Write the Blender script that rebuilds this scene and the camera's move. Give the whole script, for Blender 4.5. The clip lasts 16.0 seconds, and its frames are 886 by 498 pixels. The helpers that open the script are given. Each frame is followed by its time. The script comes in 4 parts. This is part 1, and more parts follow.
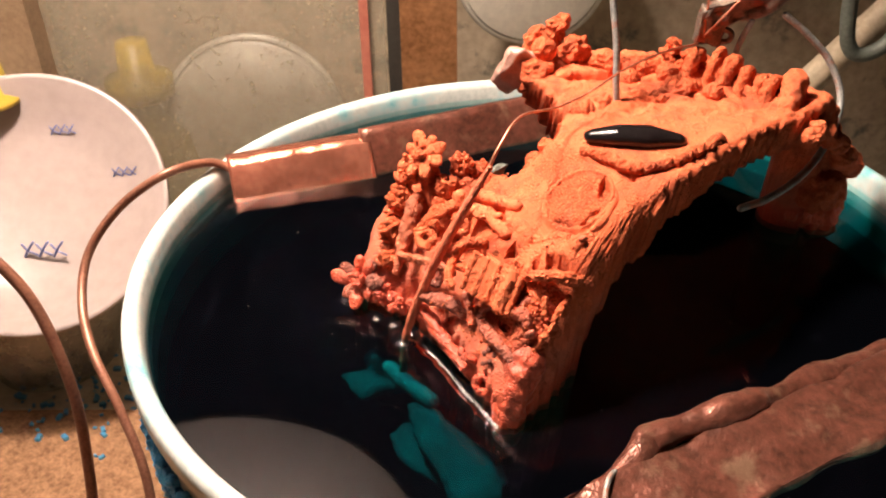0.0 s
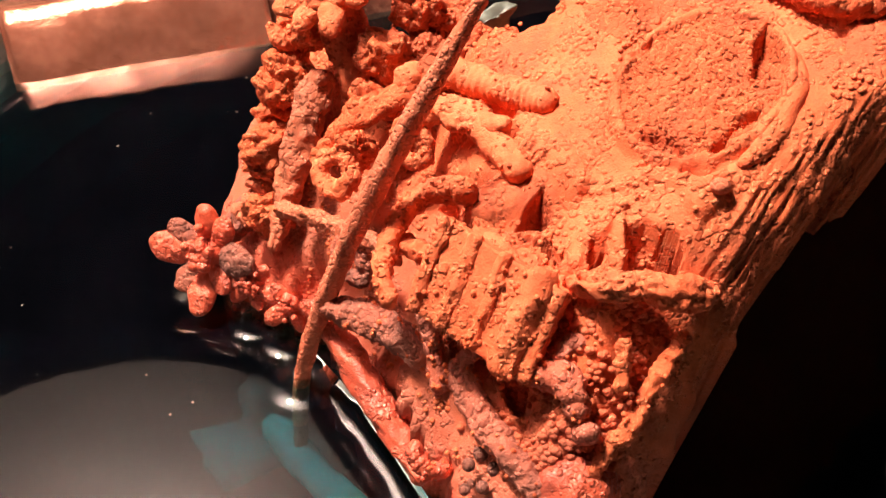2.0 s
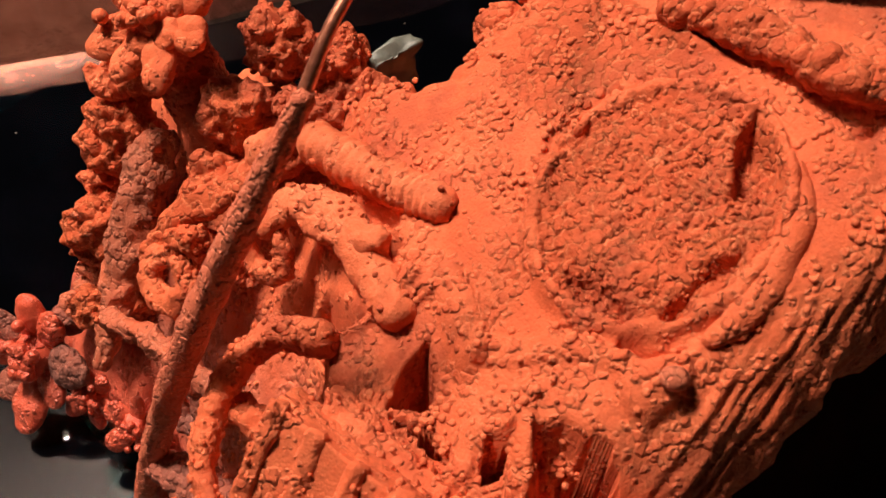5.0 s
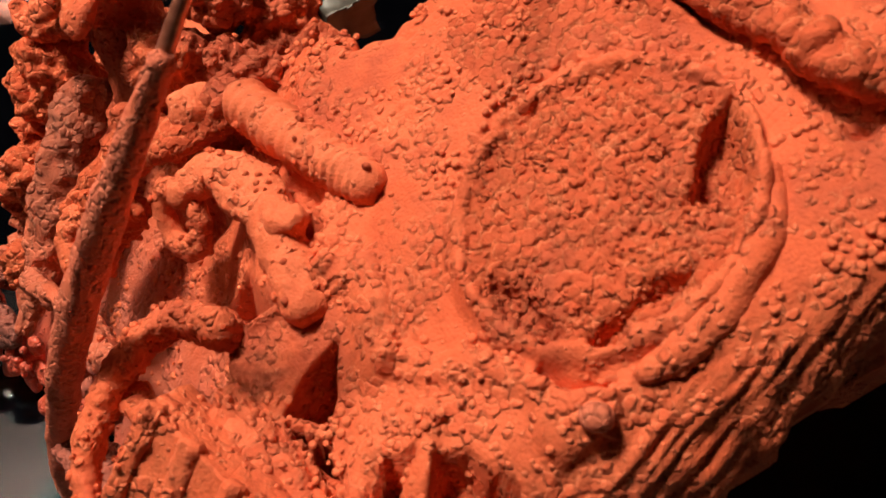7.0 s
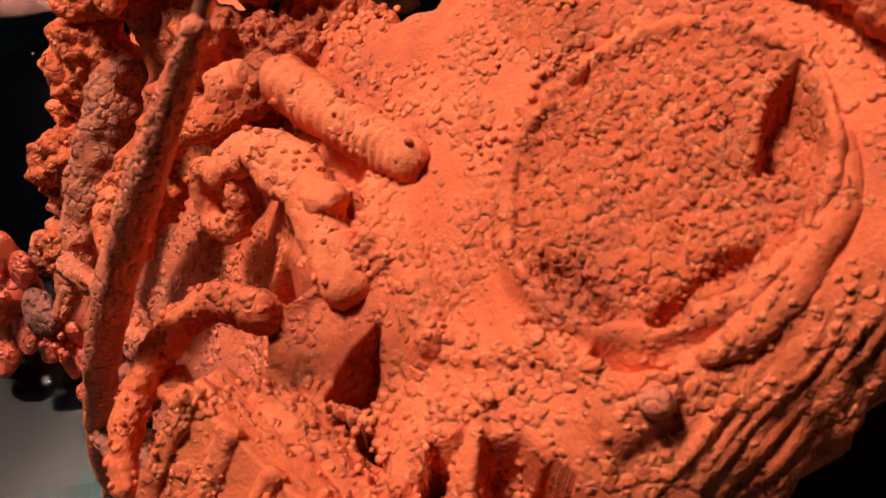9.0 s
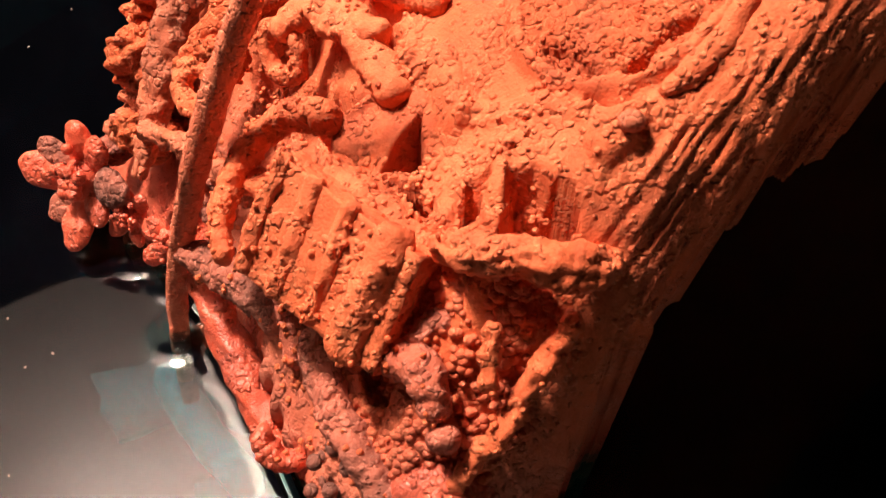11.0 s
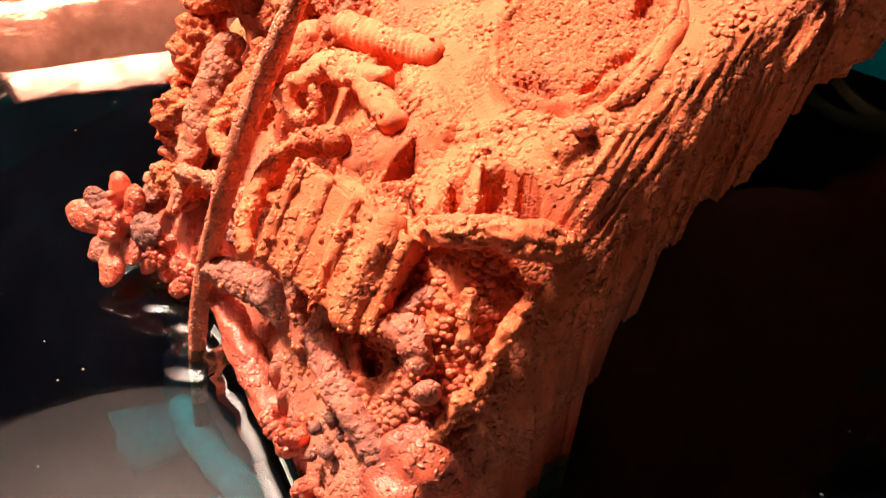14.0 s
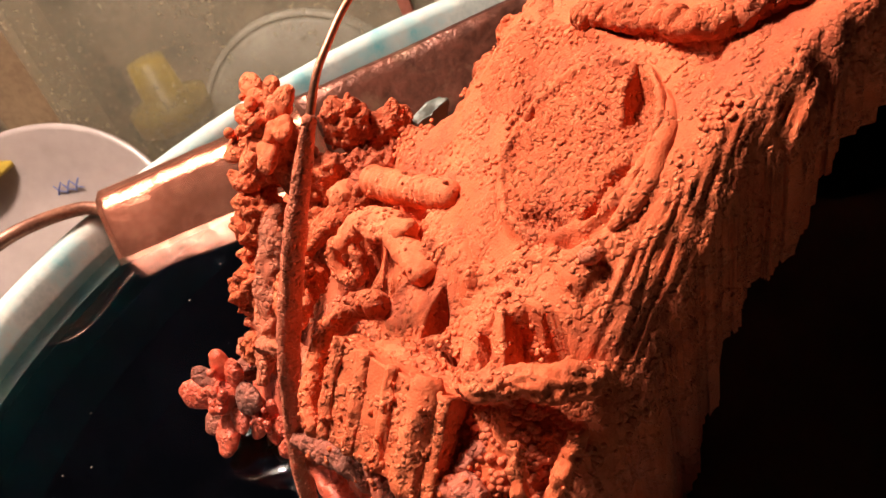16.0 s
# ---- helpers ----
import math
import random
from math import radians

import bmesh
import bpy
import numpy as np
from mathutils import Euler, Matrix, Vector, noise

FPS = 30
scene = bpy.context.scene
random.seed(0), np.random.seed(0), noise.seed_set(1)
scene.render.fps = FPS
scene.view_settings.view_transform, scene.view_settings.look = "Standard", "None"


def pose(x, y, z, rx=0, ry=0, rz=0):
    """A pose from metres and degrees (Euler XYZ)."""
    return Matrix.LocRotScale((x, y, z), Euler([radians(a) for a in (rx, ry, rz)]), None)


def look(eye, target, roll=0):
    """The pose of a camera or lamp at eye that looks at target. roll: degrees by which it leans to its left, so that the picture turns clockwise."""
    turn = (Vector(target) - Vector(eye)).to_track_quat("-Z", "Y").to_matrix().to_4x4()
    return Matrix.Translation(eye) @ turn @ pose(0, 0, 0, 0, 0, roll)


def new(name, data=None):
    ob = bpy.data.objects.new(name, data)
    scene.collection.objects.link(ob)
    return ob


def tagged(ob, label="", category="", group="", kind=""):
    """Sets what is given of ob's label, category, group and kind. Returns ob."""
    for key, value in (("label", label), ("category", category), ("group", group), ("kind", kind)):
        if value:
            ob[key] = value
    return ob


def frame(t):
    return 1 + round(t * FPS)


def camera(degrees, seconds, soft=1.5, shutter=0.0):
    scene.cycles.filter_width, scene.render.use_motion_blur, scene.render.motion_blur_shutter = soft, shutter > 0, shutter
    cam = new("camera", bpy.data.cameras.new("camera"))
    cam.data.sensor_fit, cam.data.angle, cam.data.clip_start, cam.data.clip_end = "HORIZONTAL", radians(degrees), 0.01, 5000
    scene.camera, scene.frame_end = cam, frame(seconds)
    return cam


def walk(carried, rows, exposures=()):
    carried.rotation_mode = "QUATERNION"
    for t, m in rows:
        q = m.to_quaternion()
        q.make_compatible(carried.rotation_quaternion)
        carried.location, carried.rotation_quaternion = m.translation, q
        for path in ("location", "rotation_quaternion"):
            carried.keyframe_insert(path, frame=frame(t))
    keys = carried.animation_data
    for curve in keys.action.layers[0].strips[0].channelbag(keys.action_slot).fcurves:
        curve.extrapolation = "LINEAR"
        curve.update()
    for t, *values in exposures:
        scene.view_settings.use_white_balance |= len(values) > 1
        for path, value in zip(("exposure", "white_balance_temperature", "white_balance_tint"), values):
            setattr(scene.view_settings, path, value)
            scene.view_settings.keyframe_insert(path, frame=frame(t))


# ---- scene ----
cam = camera(53.2, 16.0)
cam.data.dof.use_dof = True
cam.data.dof.focus_distance = 0.11
cam.data.dof.aperture_fstop = 115.0
PATH = [
    (0, (0.005, 0.001, 0.436), (-0.021, 1.65, -0.696), -0.9),
    (0.5, (0.001, 0.029, 0.42), (0.01, 1.65, -0.753), 0.0),
    (1, (0.005, 0.068, 0.398), (0.031, 1.636, -0.842), -0.0),
    (1.5, (0.008, 0.106, 0.375), (0.006, 1.627, -0.924), -1.2),
    (2, (0.01, 0.133, 0.357), (0.024, 1.612, -0.989), -0.6),
    (2.5, (0.007, 0.146, 0.345), (0.081, 1.579, -1.049), 1.2),
    (3, (0.008, 0.15, 0.345), (0.094, 1.554, -1.078), 0.8),
    (3.5, (0.008, 0.152, 0.346), (0.085, 1.534, -1.098), -0.1),
    (4, (0.014, 0.16, 0.352), (0.079, 1.524, -1.109), -1.3),
    (4.5, (0.02, 0.171, 0.355), (0.05, 1.53, -1.112), -2.7),
    (5, (0.025, 0.172, 0.35), (0.01, 1.537, -1.111), -1.3),
    (5.2, (0.028, 0.172, 0.349), (-0.005, 1.534, -1.115), -0.3),
    (7.3, (0.035, 0.186, 0.343), (-0.106, 1.43, -1.217), -2.6),
    (7.5, (0.035, 0.188, 0.342), (-0.108, 1.423, -1.224), -2.8),
    (8, (0.036, 0.188, 0.342), (-0.131, 1.418, -1.226), -3.7),
    (8.5, (0.036, 0.188, 0.343), (-0.166, 1.426, -1.215), -4.9),
    (9, (0.034, 0.183, 0.342), (-0.177, 1.424, -1.213), -5.2),
    (9.2, (0.033, 0.18, 0.341), (-0.18, 1.421, -1.212), -5.1),
    (11.3, (0.031, 0.149, 0.344), (-0.093, 1.479, -1.144), -3.4),
    (11.5, (0.031, 0.146, 0.344), (-0.086, 1.486, -1.136), -3.0),
    (12, (0.032, 0.14, 0.344), (-0.074, 1.503, -1.116), -1.8),
    (12.5, (0.03, 0.134, 0.344), (-0.062, 1.528, -1.087), -0.4),
    (13, (0.03, 0.128, 0.347), (-0.053, 1.553, -1.054), 0.3),
    (13.5, (0.028, 0.127, 0.349), (-0.069, 1.605, -0.995), -0.4),
    (14, (0.034, 0.131, 0.343), (-0.115, 1.688, -0.904), -2.4),
    (14.5, (0.039, 0.132, 0.343), (-0.204, 1.74, -0.82), -5.3),
    (15, (0.042, 0.132, 0.347), (-0.304, 1.731, -0.804), -9.9),
    (15.5, (0.048, 0.132, 0.349), (-0.404, 1.726, -0.771), -15.8),
    (16, (0.05, 0.139, 0.35), (-0.464, 1.724, -0.757), -22.7),
]
EXPOSURES = [(0, 0.4), (1.5, 0.5), (2, 0.3), (3.5, 0.05), (4.2, -0.45), (5, -0.8), (7.5, -0.9), (9, -0.9), (11.3, 0.2), (12.5, 0.85), (13.5, 0.85), (14, 0.65), (15, 0.22), (16, -0.1)]
walk(cam, [(t, look(eye, target, roll)) for t, eye, target, roll in PATH], EXPOSURES)

# ---- light: one round shaded lamp over the bench ----
scene.view_settings.exposure = 0.0
world = bpy.data.worlds.new("dim_room")
scene.world = world
world.use_nodes = True
world.node_tree.nodes["Background"].inputs[0].default_value = (1.0, 0.82, 0.66, 1)
world.node_tree.nodes["Background"].inputs[1].default_value = 0.018
bulb = bpy.data.lights.new("bulb_light", "POINT")
bulb.energy, bulb.color, bulb.shadow_soft_size = 18.4, (1.0, 0.855, 0.73), 0.035
new("bulb_light", bulb).location = (-0.163, 0.335, 0.73)

MM = 0.001
WATER = 0.252
CX, CY, RIM = 0.038, 0.260, 0.26


# ---- materials ----
def nodes_of(name):
    m = bpy.data.materials.new(name)
    m.use_nodes = True
    t = m.node_tree
    return m, t, t.nodes["Principled BSDF"]


def add(t, kind, **values):
    n = t.nodes.new(kind)
    for k, v in values.items():
        n.inputs[k].default_value = v
    return n


def ramp(t, source, stops):
    r = t.nodes.new("ShaderNodeValToRGB")
    e = r.color_ramp.elements
    while len(e) < len(stops):
        e.new(0.5)
    for i, (p, c) in enumerate(stops):
        e[i].position, e[i].color = p, (*c, 1)
    t.links.new(source, r.inputs[0])
    return r


def surface(name, dark, light, scale, rough=0.6, metal=0.0, bump=0.3, fine=8.0, depth=0.0005, spots=None):
    """Two-scale mottled surface; scale in cells per metre."""
    m, t, b = nodes_of(name)
    co = t.nodes.new("ShaderNodeTexCoord")
    big = add(t, "ShaderNodeTexNoise", Scale=scale, Detail=4.0, Roughness=0.6)
    small = add(t, "ShaderNodeTexNoise", Scale=scale * fine, Detail=3.0, Roughness=0.6)
    for n in (big, small):
        t.links.new(co.outputs["Object"], n.inputs["Vector"])
    mix = add(t, "ShaderNodeMath")
    mix.operation = "MULTIPLY_ADD"
    t.links.new(small.outputs[0], mix.inputs[0])
    mix.inputs[1].default_value = 0.5
    half = add(t, "ShaderNodeMath")
    half.operation = "MULTIPLY"
    half.inputs[1].default_value = 0.5
    t.links.new(big.outputs[0], half.inputs[0])
    t.links.new(half.outputs[0], mix.inputs[2])
    stops = [(0.36, dark), (0.64, light)]
    r = ramp(t, mix.outputs[0], stops)
    colour = r.outputs[0]
    if spots:
        where, shade, low, high = spots
        sn = add(t, "ShaderNodeTexNoise", Scale=where, Detail=5.0, Roughness=0.65)
        t.links.new(co.outputs["Object"], sn.inputs["Vector"])
        sr = ramp(t, sn.outputs[0], [(low, (0, 0, 0)), (high, (1, 1, 1))])
        mx = t.nodes.new("ShaderNodeMix")
        mx.data_type = "RGBA"
        t.links.new(sr.outputs[0], mx.inputs[0])
        t.links.new(colour, mx.inputs[6])
        mx.inputs[7].default_value = (*shade, 1)
        colour = mx.outputs[2]
    t.links.new(colour, b.inputs["Base Color"])
    b.inputs["Roughness"].default_value, b.inputs["Metallic"].default_value = rough, metal
    bp = add(t, "ShaderNodeBump", Strength=bump, Distance=depth)
    t.links.new(small.outputs[0], bp.inputs["Height"])
    t.links.new(bp.outputs[0], b.inputs["Normal"])
    return m


def math_node(t, op, a, k):
    n = t.nodes.new("ShaderNodeMath")
    n.operation = op
    for q, v in enumerate((a, k)):
        if isinstance(v, (int, float)):
            n.inputs[q].default_value = v
        else:
            t.links.new(v, n.inputs[q])
    return n.outputs[0]


def spread(t, v, lo, hi, a, z):
    n = t.nodes.new("ShaderNodeMapRange")
    for q, w in zip((1, 2, 3, 4), (lo, hi, a, z)):
        n.inputs[q].default_value = w
    t.links.new(v, n.inputs[0])
    return n.outputs[0]


def blend(t, fac, one, two):
    n = t.nodes.new("ShaderNodeMix")
    n.data_type = "RGBA"
    t.links.new(fac, n.inputs[0])
    for q, v in ((6, one), (7, two)):
        if isinstance(v, tuple):
            n.inputs[q].default_value = (*v, 1)
        else:
            t.links.new(v, n.inputs[q])
    return n.outputs[2]


def electro_copper(name, base, crust, pale, tarnish, much, rough=0.75, nodules=1250.0, gloss=0.22, cover=0.0, tide=None):
    """Plated copper: a smooth peach skin, redder round grains grown on it in drifts, their lit edges painted as pale
    rims, and tarnish.
    """
    m, t, b = nodes_of(name)
    co = t.nodes.new("ShaderNodeTexCoord")
    warp = add(t, "ShaderNodeTexNoise", Scale=700.0, Detail=2.0)
    t.links.new(co.outputs["Object"], warp.inputs["Vector"])
    shift = t.nodes.new("ShaderNodeVectorMath")
    shift.operation = "MULTIPLY_ADD"
    t.links.new(warp.outputs["Color"], shift.inputs[0])
    shift.inputs[1].default_value = (0.0007, 0.0007, 0.0007)
    t.links.new(co.outputs["Object"], shift.inputs[2])
    cell = add(t, "ShaderNodeTexVoronoi", Scale=nodules)
    small = add(t, "ShaderNodeTexVoronoi", Scale=nodules * 2.7)
    drift = add(t, "ShaderNodeTexNoise", Scale=240.0, Detail=4.0, Roughness=0.6)
    big = add(t, "ShaderNodeTexNoise", Scale=120.0, Detail=4.0, Roughness=0.6)
    fine = add(t, "ShaderNodeTexNoise", Scale=4200.0, Detail=3.0)
    patch = add(t, "ShaderNodeTexNoise", Scale=70.0, Detail=5.0, Roughness=0.65)
    t.links.new(shift.outputs[0], cell.inputs["Vector"])
    t.links.new(shift.outputs[0], small.inputs["Vector"])
    for n in (drift, big, fine, patch):
        t.links.new(co.outputs["Object"], n.inputs["Vector"])
    reach = spread(t, drift.outputs[0], 0.37 - cover, 0.60 - cover, 0.0, 0.82)
    diff = math_node(t, "SUBTRACT", reach, cell.outputs["Distance"])
    grain = spread(t, diff, 0.0, 0.07, 0.0, 1.0)
    height = math_node(t, "POWER", spread(t, diff, 0.0, 0.34, 0.0, 1.0), 0.5)
    rim = math_node(t, "MULTIPLY", grain, spread(t, diff, 0.06, 0.20, 0.55, 0.0))
    skin = blend(t, spread(t, big.outputs[0], 0.35, 0.62, 0.0, 1.0), tuple(q * w for q, w in zip(base, (0.82, 0.66, 0.58))), base)
    skin = blend(t, math_node(t, "MULTIPLY", spread(t, fine.outputs[0], 0.35, 0.7, 0.4, 0.0), 0.8), skin, tuple(0.8 * q for q in crust))
    colour = blend(t, math_node(t, "MULTIPLY", grain, 0.5), skin, crust)
    # light catching the grain edges, painted as a pale ring
    colour = blend(t, rim, colour, pale)
    colour = blend(t, spread(t, patch.outputs[0], 0.9 - much, 1.06 - much, 0.0, 0.85), colour, tarnish)
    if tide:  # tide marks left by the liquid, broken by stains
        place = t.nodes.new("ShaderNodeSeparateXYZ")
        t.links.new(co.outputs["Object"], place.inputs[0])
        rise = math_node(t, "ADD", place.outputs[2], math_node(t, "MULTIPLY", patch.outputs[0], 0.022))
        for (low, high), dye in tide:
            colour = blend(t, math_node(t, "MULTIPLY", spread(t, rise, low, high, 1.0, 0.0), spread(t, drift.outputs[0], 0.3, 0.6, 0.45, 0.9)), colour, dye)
    t.links.new(colour, b.inputs["Base Color"])
    b.inputs["Roughness"].default_value = rough
    b.inputs["Metallic"].default_value = 0.1
    b.inputs["Specular IOR Level"].default_value = gloss
    b1 = add(t, "ShaderNodeBump", Strength=0.75, Distance=0.0005)
    t.links.new(height, b1.inputs["Height"])
    b2 = add(t, "ShaderNodeBump", Strength=0.38, Distance=0.0002)
    t.links.new(math_node(t, "SUBTRACT", 1.0, small.outputs["Distance"]), b2.inputs["Height"])
    b3 = add(t, "ShaderNodeBump", Strength=0.4, Distance=0.0001)
    t.links.new(fine.outputs[0], b3.inputs["Height"])
    t.links.new(b1.outputs[0], b2.inputs["Normal"])
    t.links.new(b2.outputs[0], b3.inputs["Normal"])
    t.links.new(b3.outputs[0], b.inputs["Normal"])
    return m


COPPER = electro_copper("plated_copper", (0.87, 0.210, 0.087), (0.63, 0.110, 0.042), (0.88, 0.30, 0.14), (0.42, 0.08, 0.036), 0.40)
SMOOTH = electro_copper("smooth_plated_copper", (0.88, 0.24, 0.105), (0.62, 0.105, 0.04), (0.86, 0.32, 0.16), (0.5, 0.11, 0.045), 0.34, cover=-0.08)
CRUSTY = electro_copper("crusted_copper", (0.66, 0.140, 0.049), (0.56, 0.095, 0.035), (0.88, 0.30, 0.14), (0.40, 0.08, 0.036), 0.40, cover=0.12)
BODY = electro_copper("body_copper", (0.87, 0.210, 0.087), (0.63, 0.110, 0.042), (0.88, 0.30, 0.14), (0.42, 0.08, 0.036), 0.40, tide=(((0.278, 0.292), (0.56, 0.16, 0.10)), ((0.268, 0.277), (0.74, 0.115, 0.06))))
PINK = electro_copper("pinkish_copper", (0.66, 0.19, 0.12), (0.48, 0.13, 0.085), (0.72, 0.27, 0.18), (0.30, 0.10, 0.07), 0.42, cover=0.06)
DULL = electro_copper("dull_brown_copper", (0.72, 0.20, 0.10), (0.53, 0.14, 0.075), (0.74, 0.27, 0.16), (0.34, 0.11, 0.065), 0.40, cover=0.06)
BROWN = electro_copper("tarnished_copper", (0.50, 0.145, 0.088), (0.36, 0.105, 0.07), (0.58, 0.21, 0.14), (0.20, 0.085, 0.065), 0.46, cover=0.08)
GRAPE = electro_copper("nodule_copper", (0.78, 0.20, 0.10), (0.62, 0.13, 0.06), (0.84, 0.28, 0.15), (0.42, 0.10, 0.06), 0.38, cover=-0.1)
WET = electro_copper("wet_red_copper", (0.80, 0.14, 0.07), (0.60, 0.085, 0.045), (0.80, 0.22, 0.13), (0.40, 0.08, 0.05), 0.36, rough=0.40, gloss=0.5)
ROD = electro_copper("grained_copper_rod", (0.82, 0.24, 0.13), (0.68, 0.16, 0.085), (0.84, 0.31, 0.18), (0.50, 0.13, 0.07), 0.32, nodules=1700.0, cover=0.12)
FOIL = surface("bright_copper_foil", (0.58, 0.185, 0.11), (0.82, 0.31, 0.20), 60, rough=0.22, metal=0.8, bump=0.16, fine=4, depth=0.002, spots=(40, (0.45, 0.16, 0.10), 0.55, 0.75))
DULLFOIL = surface("dull_copper_sheet", (0.11, 0.038, 0.024), (0.27, 0.092, 0.06), 70, rough=0.34, metal=0.5, bump=0.3, fine=5, depth=0.002, spots=(90, (0.30, 0.16, 0.10), 0.55, 0.7))
WIRE = surface("brown_copper_wire", (0.20, 0.075, 0.045), (0.36, 0.15, 0.09), 120, rough=0.42, metal=0.35, bump=0.15, depth=0.0002)
THIN = surface("thin_copper_wire", (0.45, 0.16, 0.09), (0.72, 0.30, 0.19), 200, rough=0.4, metal=0.7, bump=0.15, depth=0.0001)
GREY = surface("grey_tinned_wire", (0.22, 0.21, 0.19), (0.46, 0.45, 0.42), 240, rough=0.5, metal=0.3, bump=0.2, depth=0.0002, spots=(110, (0.42, 0.17, 0.11), 0.55, 0.65))
CLIPMETAL = surface("corroded_clip_metal", (0.10, 0.075, 0.06), (0.30, 0.22, 0.17), 260, rough=0.5, metal=0.6, bump=0.4, depth=0.0006, spots=(150, (0.30, 0.10, 0.06), 0.52, 0.6))
PLASTIC = surface("white_bucket_plastic", (0.50, 0.54, 0.50), (0.74, 0.74, 0.68), 60, rough=0.35, bump=0.08, spots=(60, (0.14, 0.46, 0.50), 0.48, 0.70))
CRUST = surface("blue_sulphate_crust", (0.02, 0.16, 0.42), (0.08, 0.42, 0.68), 260, rough=0.35, bump=0.6, depth=0.001)
BENCH = surface("stained_bench_top", (0.40, 0.34, 0.25), (0.58, 0.51, 0.40), 25, rough=0.6, bump=0.15, spots=(70, (0.10, 0.38, 0.52), 0.64, 0.70))
BOARD = surface("brown_chipboard", (0.16, 0.075, 0.032), (0.42, 0.22, 0.11), 150, rough=0.8, bump=0.5, fine=3, depth=0.002)
BOWLMAT = surface("pinkish_white_plastic", (0.36, 0.285, 0.262), (0.42, 0.335, 0.31), 14, rough=0.25, bump=0.03)
INK = surface("faded_blue_ink", (0.10, 0.12, 0.30), (0.20, 0.22, 0.42), 90, rough=0.6, bump=0.0)
YELLOW = surface("yellow_plastic", (0.42, 0.28, 0.03), (0.50, 0.34, 0.05), 30, rough=0.4, bump=0.03)
STONE = surface("polished_black_stone", (0.008, 0.006, 0.006), (0.016, 0.012, 0.012), 60, rough=0.09, bump=0.0)
PALE = surface("bare_pale_resin", (0.10, 0.17, 0.18), (0.42, 0.50, 0.48), 110, rough=0.5, bump=0.4, depth=0.001)
CRYSTAL = surface("pink_translucent_resin", (0.42, 0.22, 0.17), (0.60, 0.36, 0.29), 120, rough=0.2, bump=0.2)
OLIVE = surface("olive_glass_bottle", (0.16, 0.12, 0.045), (0.26, 0.20, 0.08), 40, rough=0.15, bump=0.05)
LIDMAT = surface("cloudy_white_plastic", (0.36, 0.32, 0.26), (0.46, 0.42, 0.34), 24, rough=0.45, bump=0.05)
WALLMAT = surface("stained_beige_wall", (0.24, 0.18, 0.12), (0.42, 0.33, 0.23), 12, rough=0.7, bump=0.2, spots=(28, (0.11, 0.095, 0.07), 0.56, 0.66))
TANWOOD = surface("tan_wood", (0.24, 0.15, 0.085), (0.36, 0.24, 0.14), 30, rough=0.55, bump=0.15)
BROWNGLASS = surface("brown_slab", (0.16, 0.065, 0.025), (0.30, 0.14, 0.06), 30, rough=0.25, bump=0.1)
ROOM = surface("grey_room_paint", (0.26, 0.25, 0.25), (0.34, 0.33, 0.33), 3, rough=0.8, bump=0.1)
# black of cord, socket and thin cable; also paints the shade in the panel gap
DARK = surface("black_and_gap_shade", (0.02, 0.016, 0.012), (0.035, 0.028, 0.02), 30, rough=0.7, bump=0.1)
PIPE = surface("beige_plastic_pipe", (0.40, 0.31, 0.21), (0.55, 0.44, 0.31), 40, rough=0.45, bump=0.05)
CABLE = surface("grey_green_cable", (0.09, 0.10, 0.08), (0.16, 0.17, 0.14), 60, rough=0.5, bump=0.05)
SHADE = surface("grey_enamel_shade", (0.29, 0.255, 0.243), (0.34, 0.30, 0.288), 20, rough=0.5, bump=0.02)
RED = surface("red_strip_paint", (0.34, 0.10, 0.07), (0.44, 0.15, 0.10), 40, rough=0.6, bump=0.02)


def clear_layer(name, tint, gloss):
    """A layer of coloured liquid: what lies under it is tinted; the top one mirrors like water."""
    m, t, b = nodes_of(name)
    out = t.nodes["Material Output"]
    t.nodes.remove(b)
    tr = t.nodes.new("ShaderNodeBsdfTransparent")
    tr.inputs[0].default_value = (*tint, 1)
    if not gloss:
        t.links.new(tr.outputs[0], out.inputs[0])
        return m
    gl = add(t, "ShaderNodeBsdfGlossy", Roughness=0.015)
    gl.inputs[0].default_value = (1, 1, 1, 1)
    fr = add(t, "ShaderNodeFresnel", IOR=1.42)
    no = add(t, "ShaderNodeTexNoise", Scale=35.0, Detail=2.0)
    bp = add(t, "ShaderNodeBump", Strength=0.003, Distance=0.001)
    t.links.new(no.outputs[0], bp.inputs["Height"])
    t.links.new(bp.outputs[0], gl.inputs["Normal"])
    mx = t.nodes.new("ShaderNodeMixShader")
    murk = t.nodes.new("ShaderNodeBsdfDiffuse")
    murk.inputs[0].default_value = (0.0011, 0.0012, 0.0020, 1)
    both = t.nodes.new("ShaderNodeAddShader")
    t.links.new(tr.outputs[0], both.inputs[0])
    t.links.new(murk.outputs[0], both.inputs[1])
    t.links.new(fr.outputs[0], mx.inputs[0])
    t.links.new(both.outputs[0], mx.inputs[1])
    t.links.new(gl.outputs[0], mx.inputs[2])
    t.links.new(mx.outputs[0], out.inputs[0])
    return m


LIQUID = clear_layer("solution_surface", (0.62, 0.90, 0.90), True)
DEEP = clear_layer("solution_depth", (0.19, 0.63, 0.65), False)
MENISCUS = clear_layer("meniscus_liquid", (0.75, 0.92, 0.92), True)


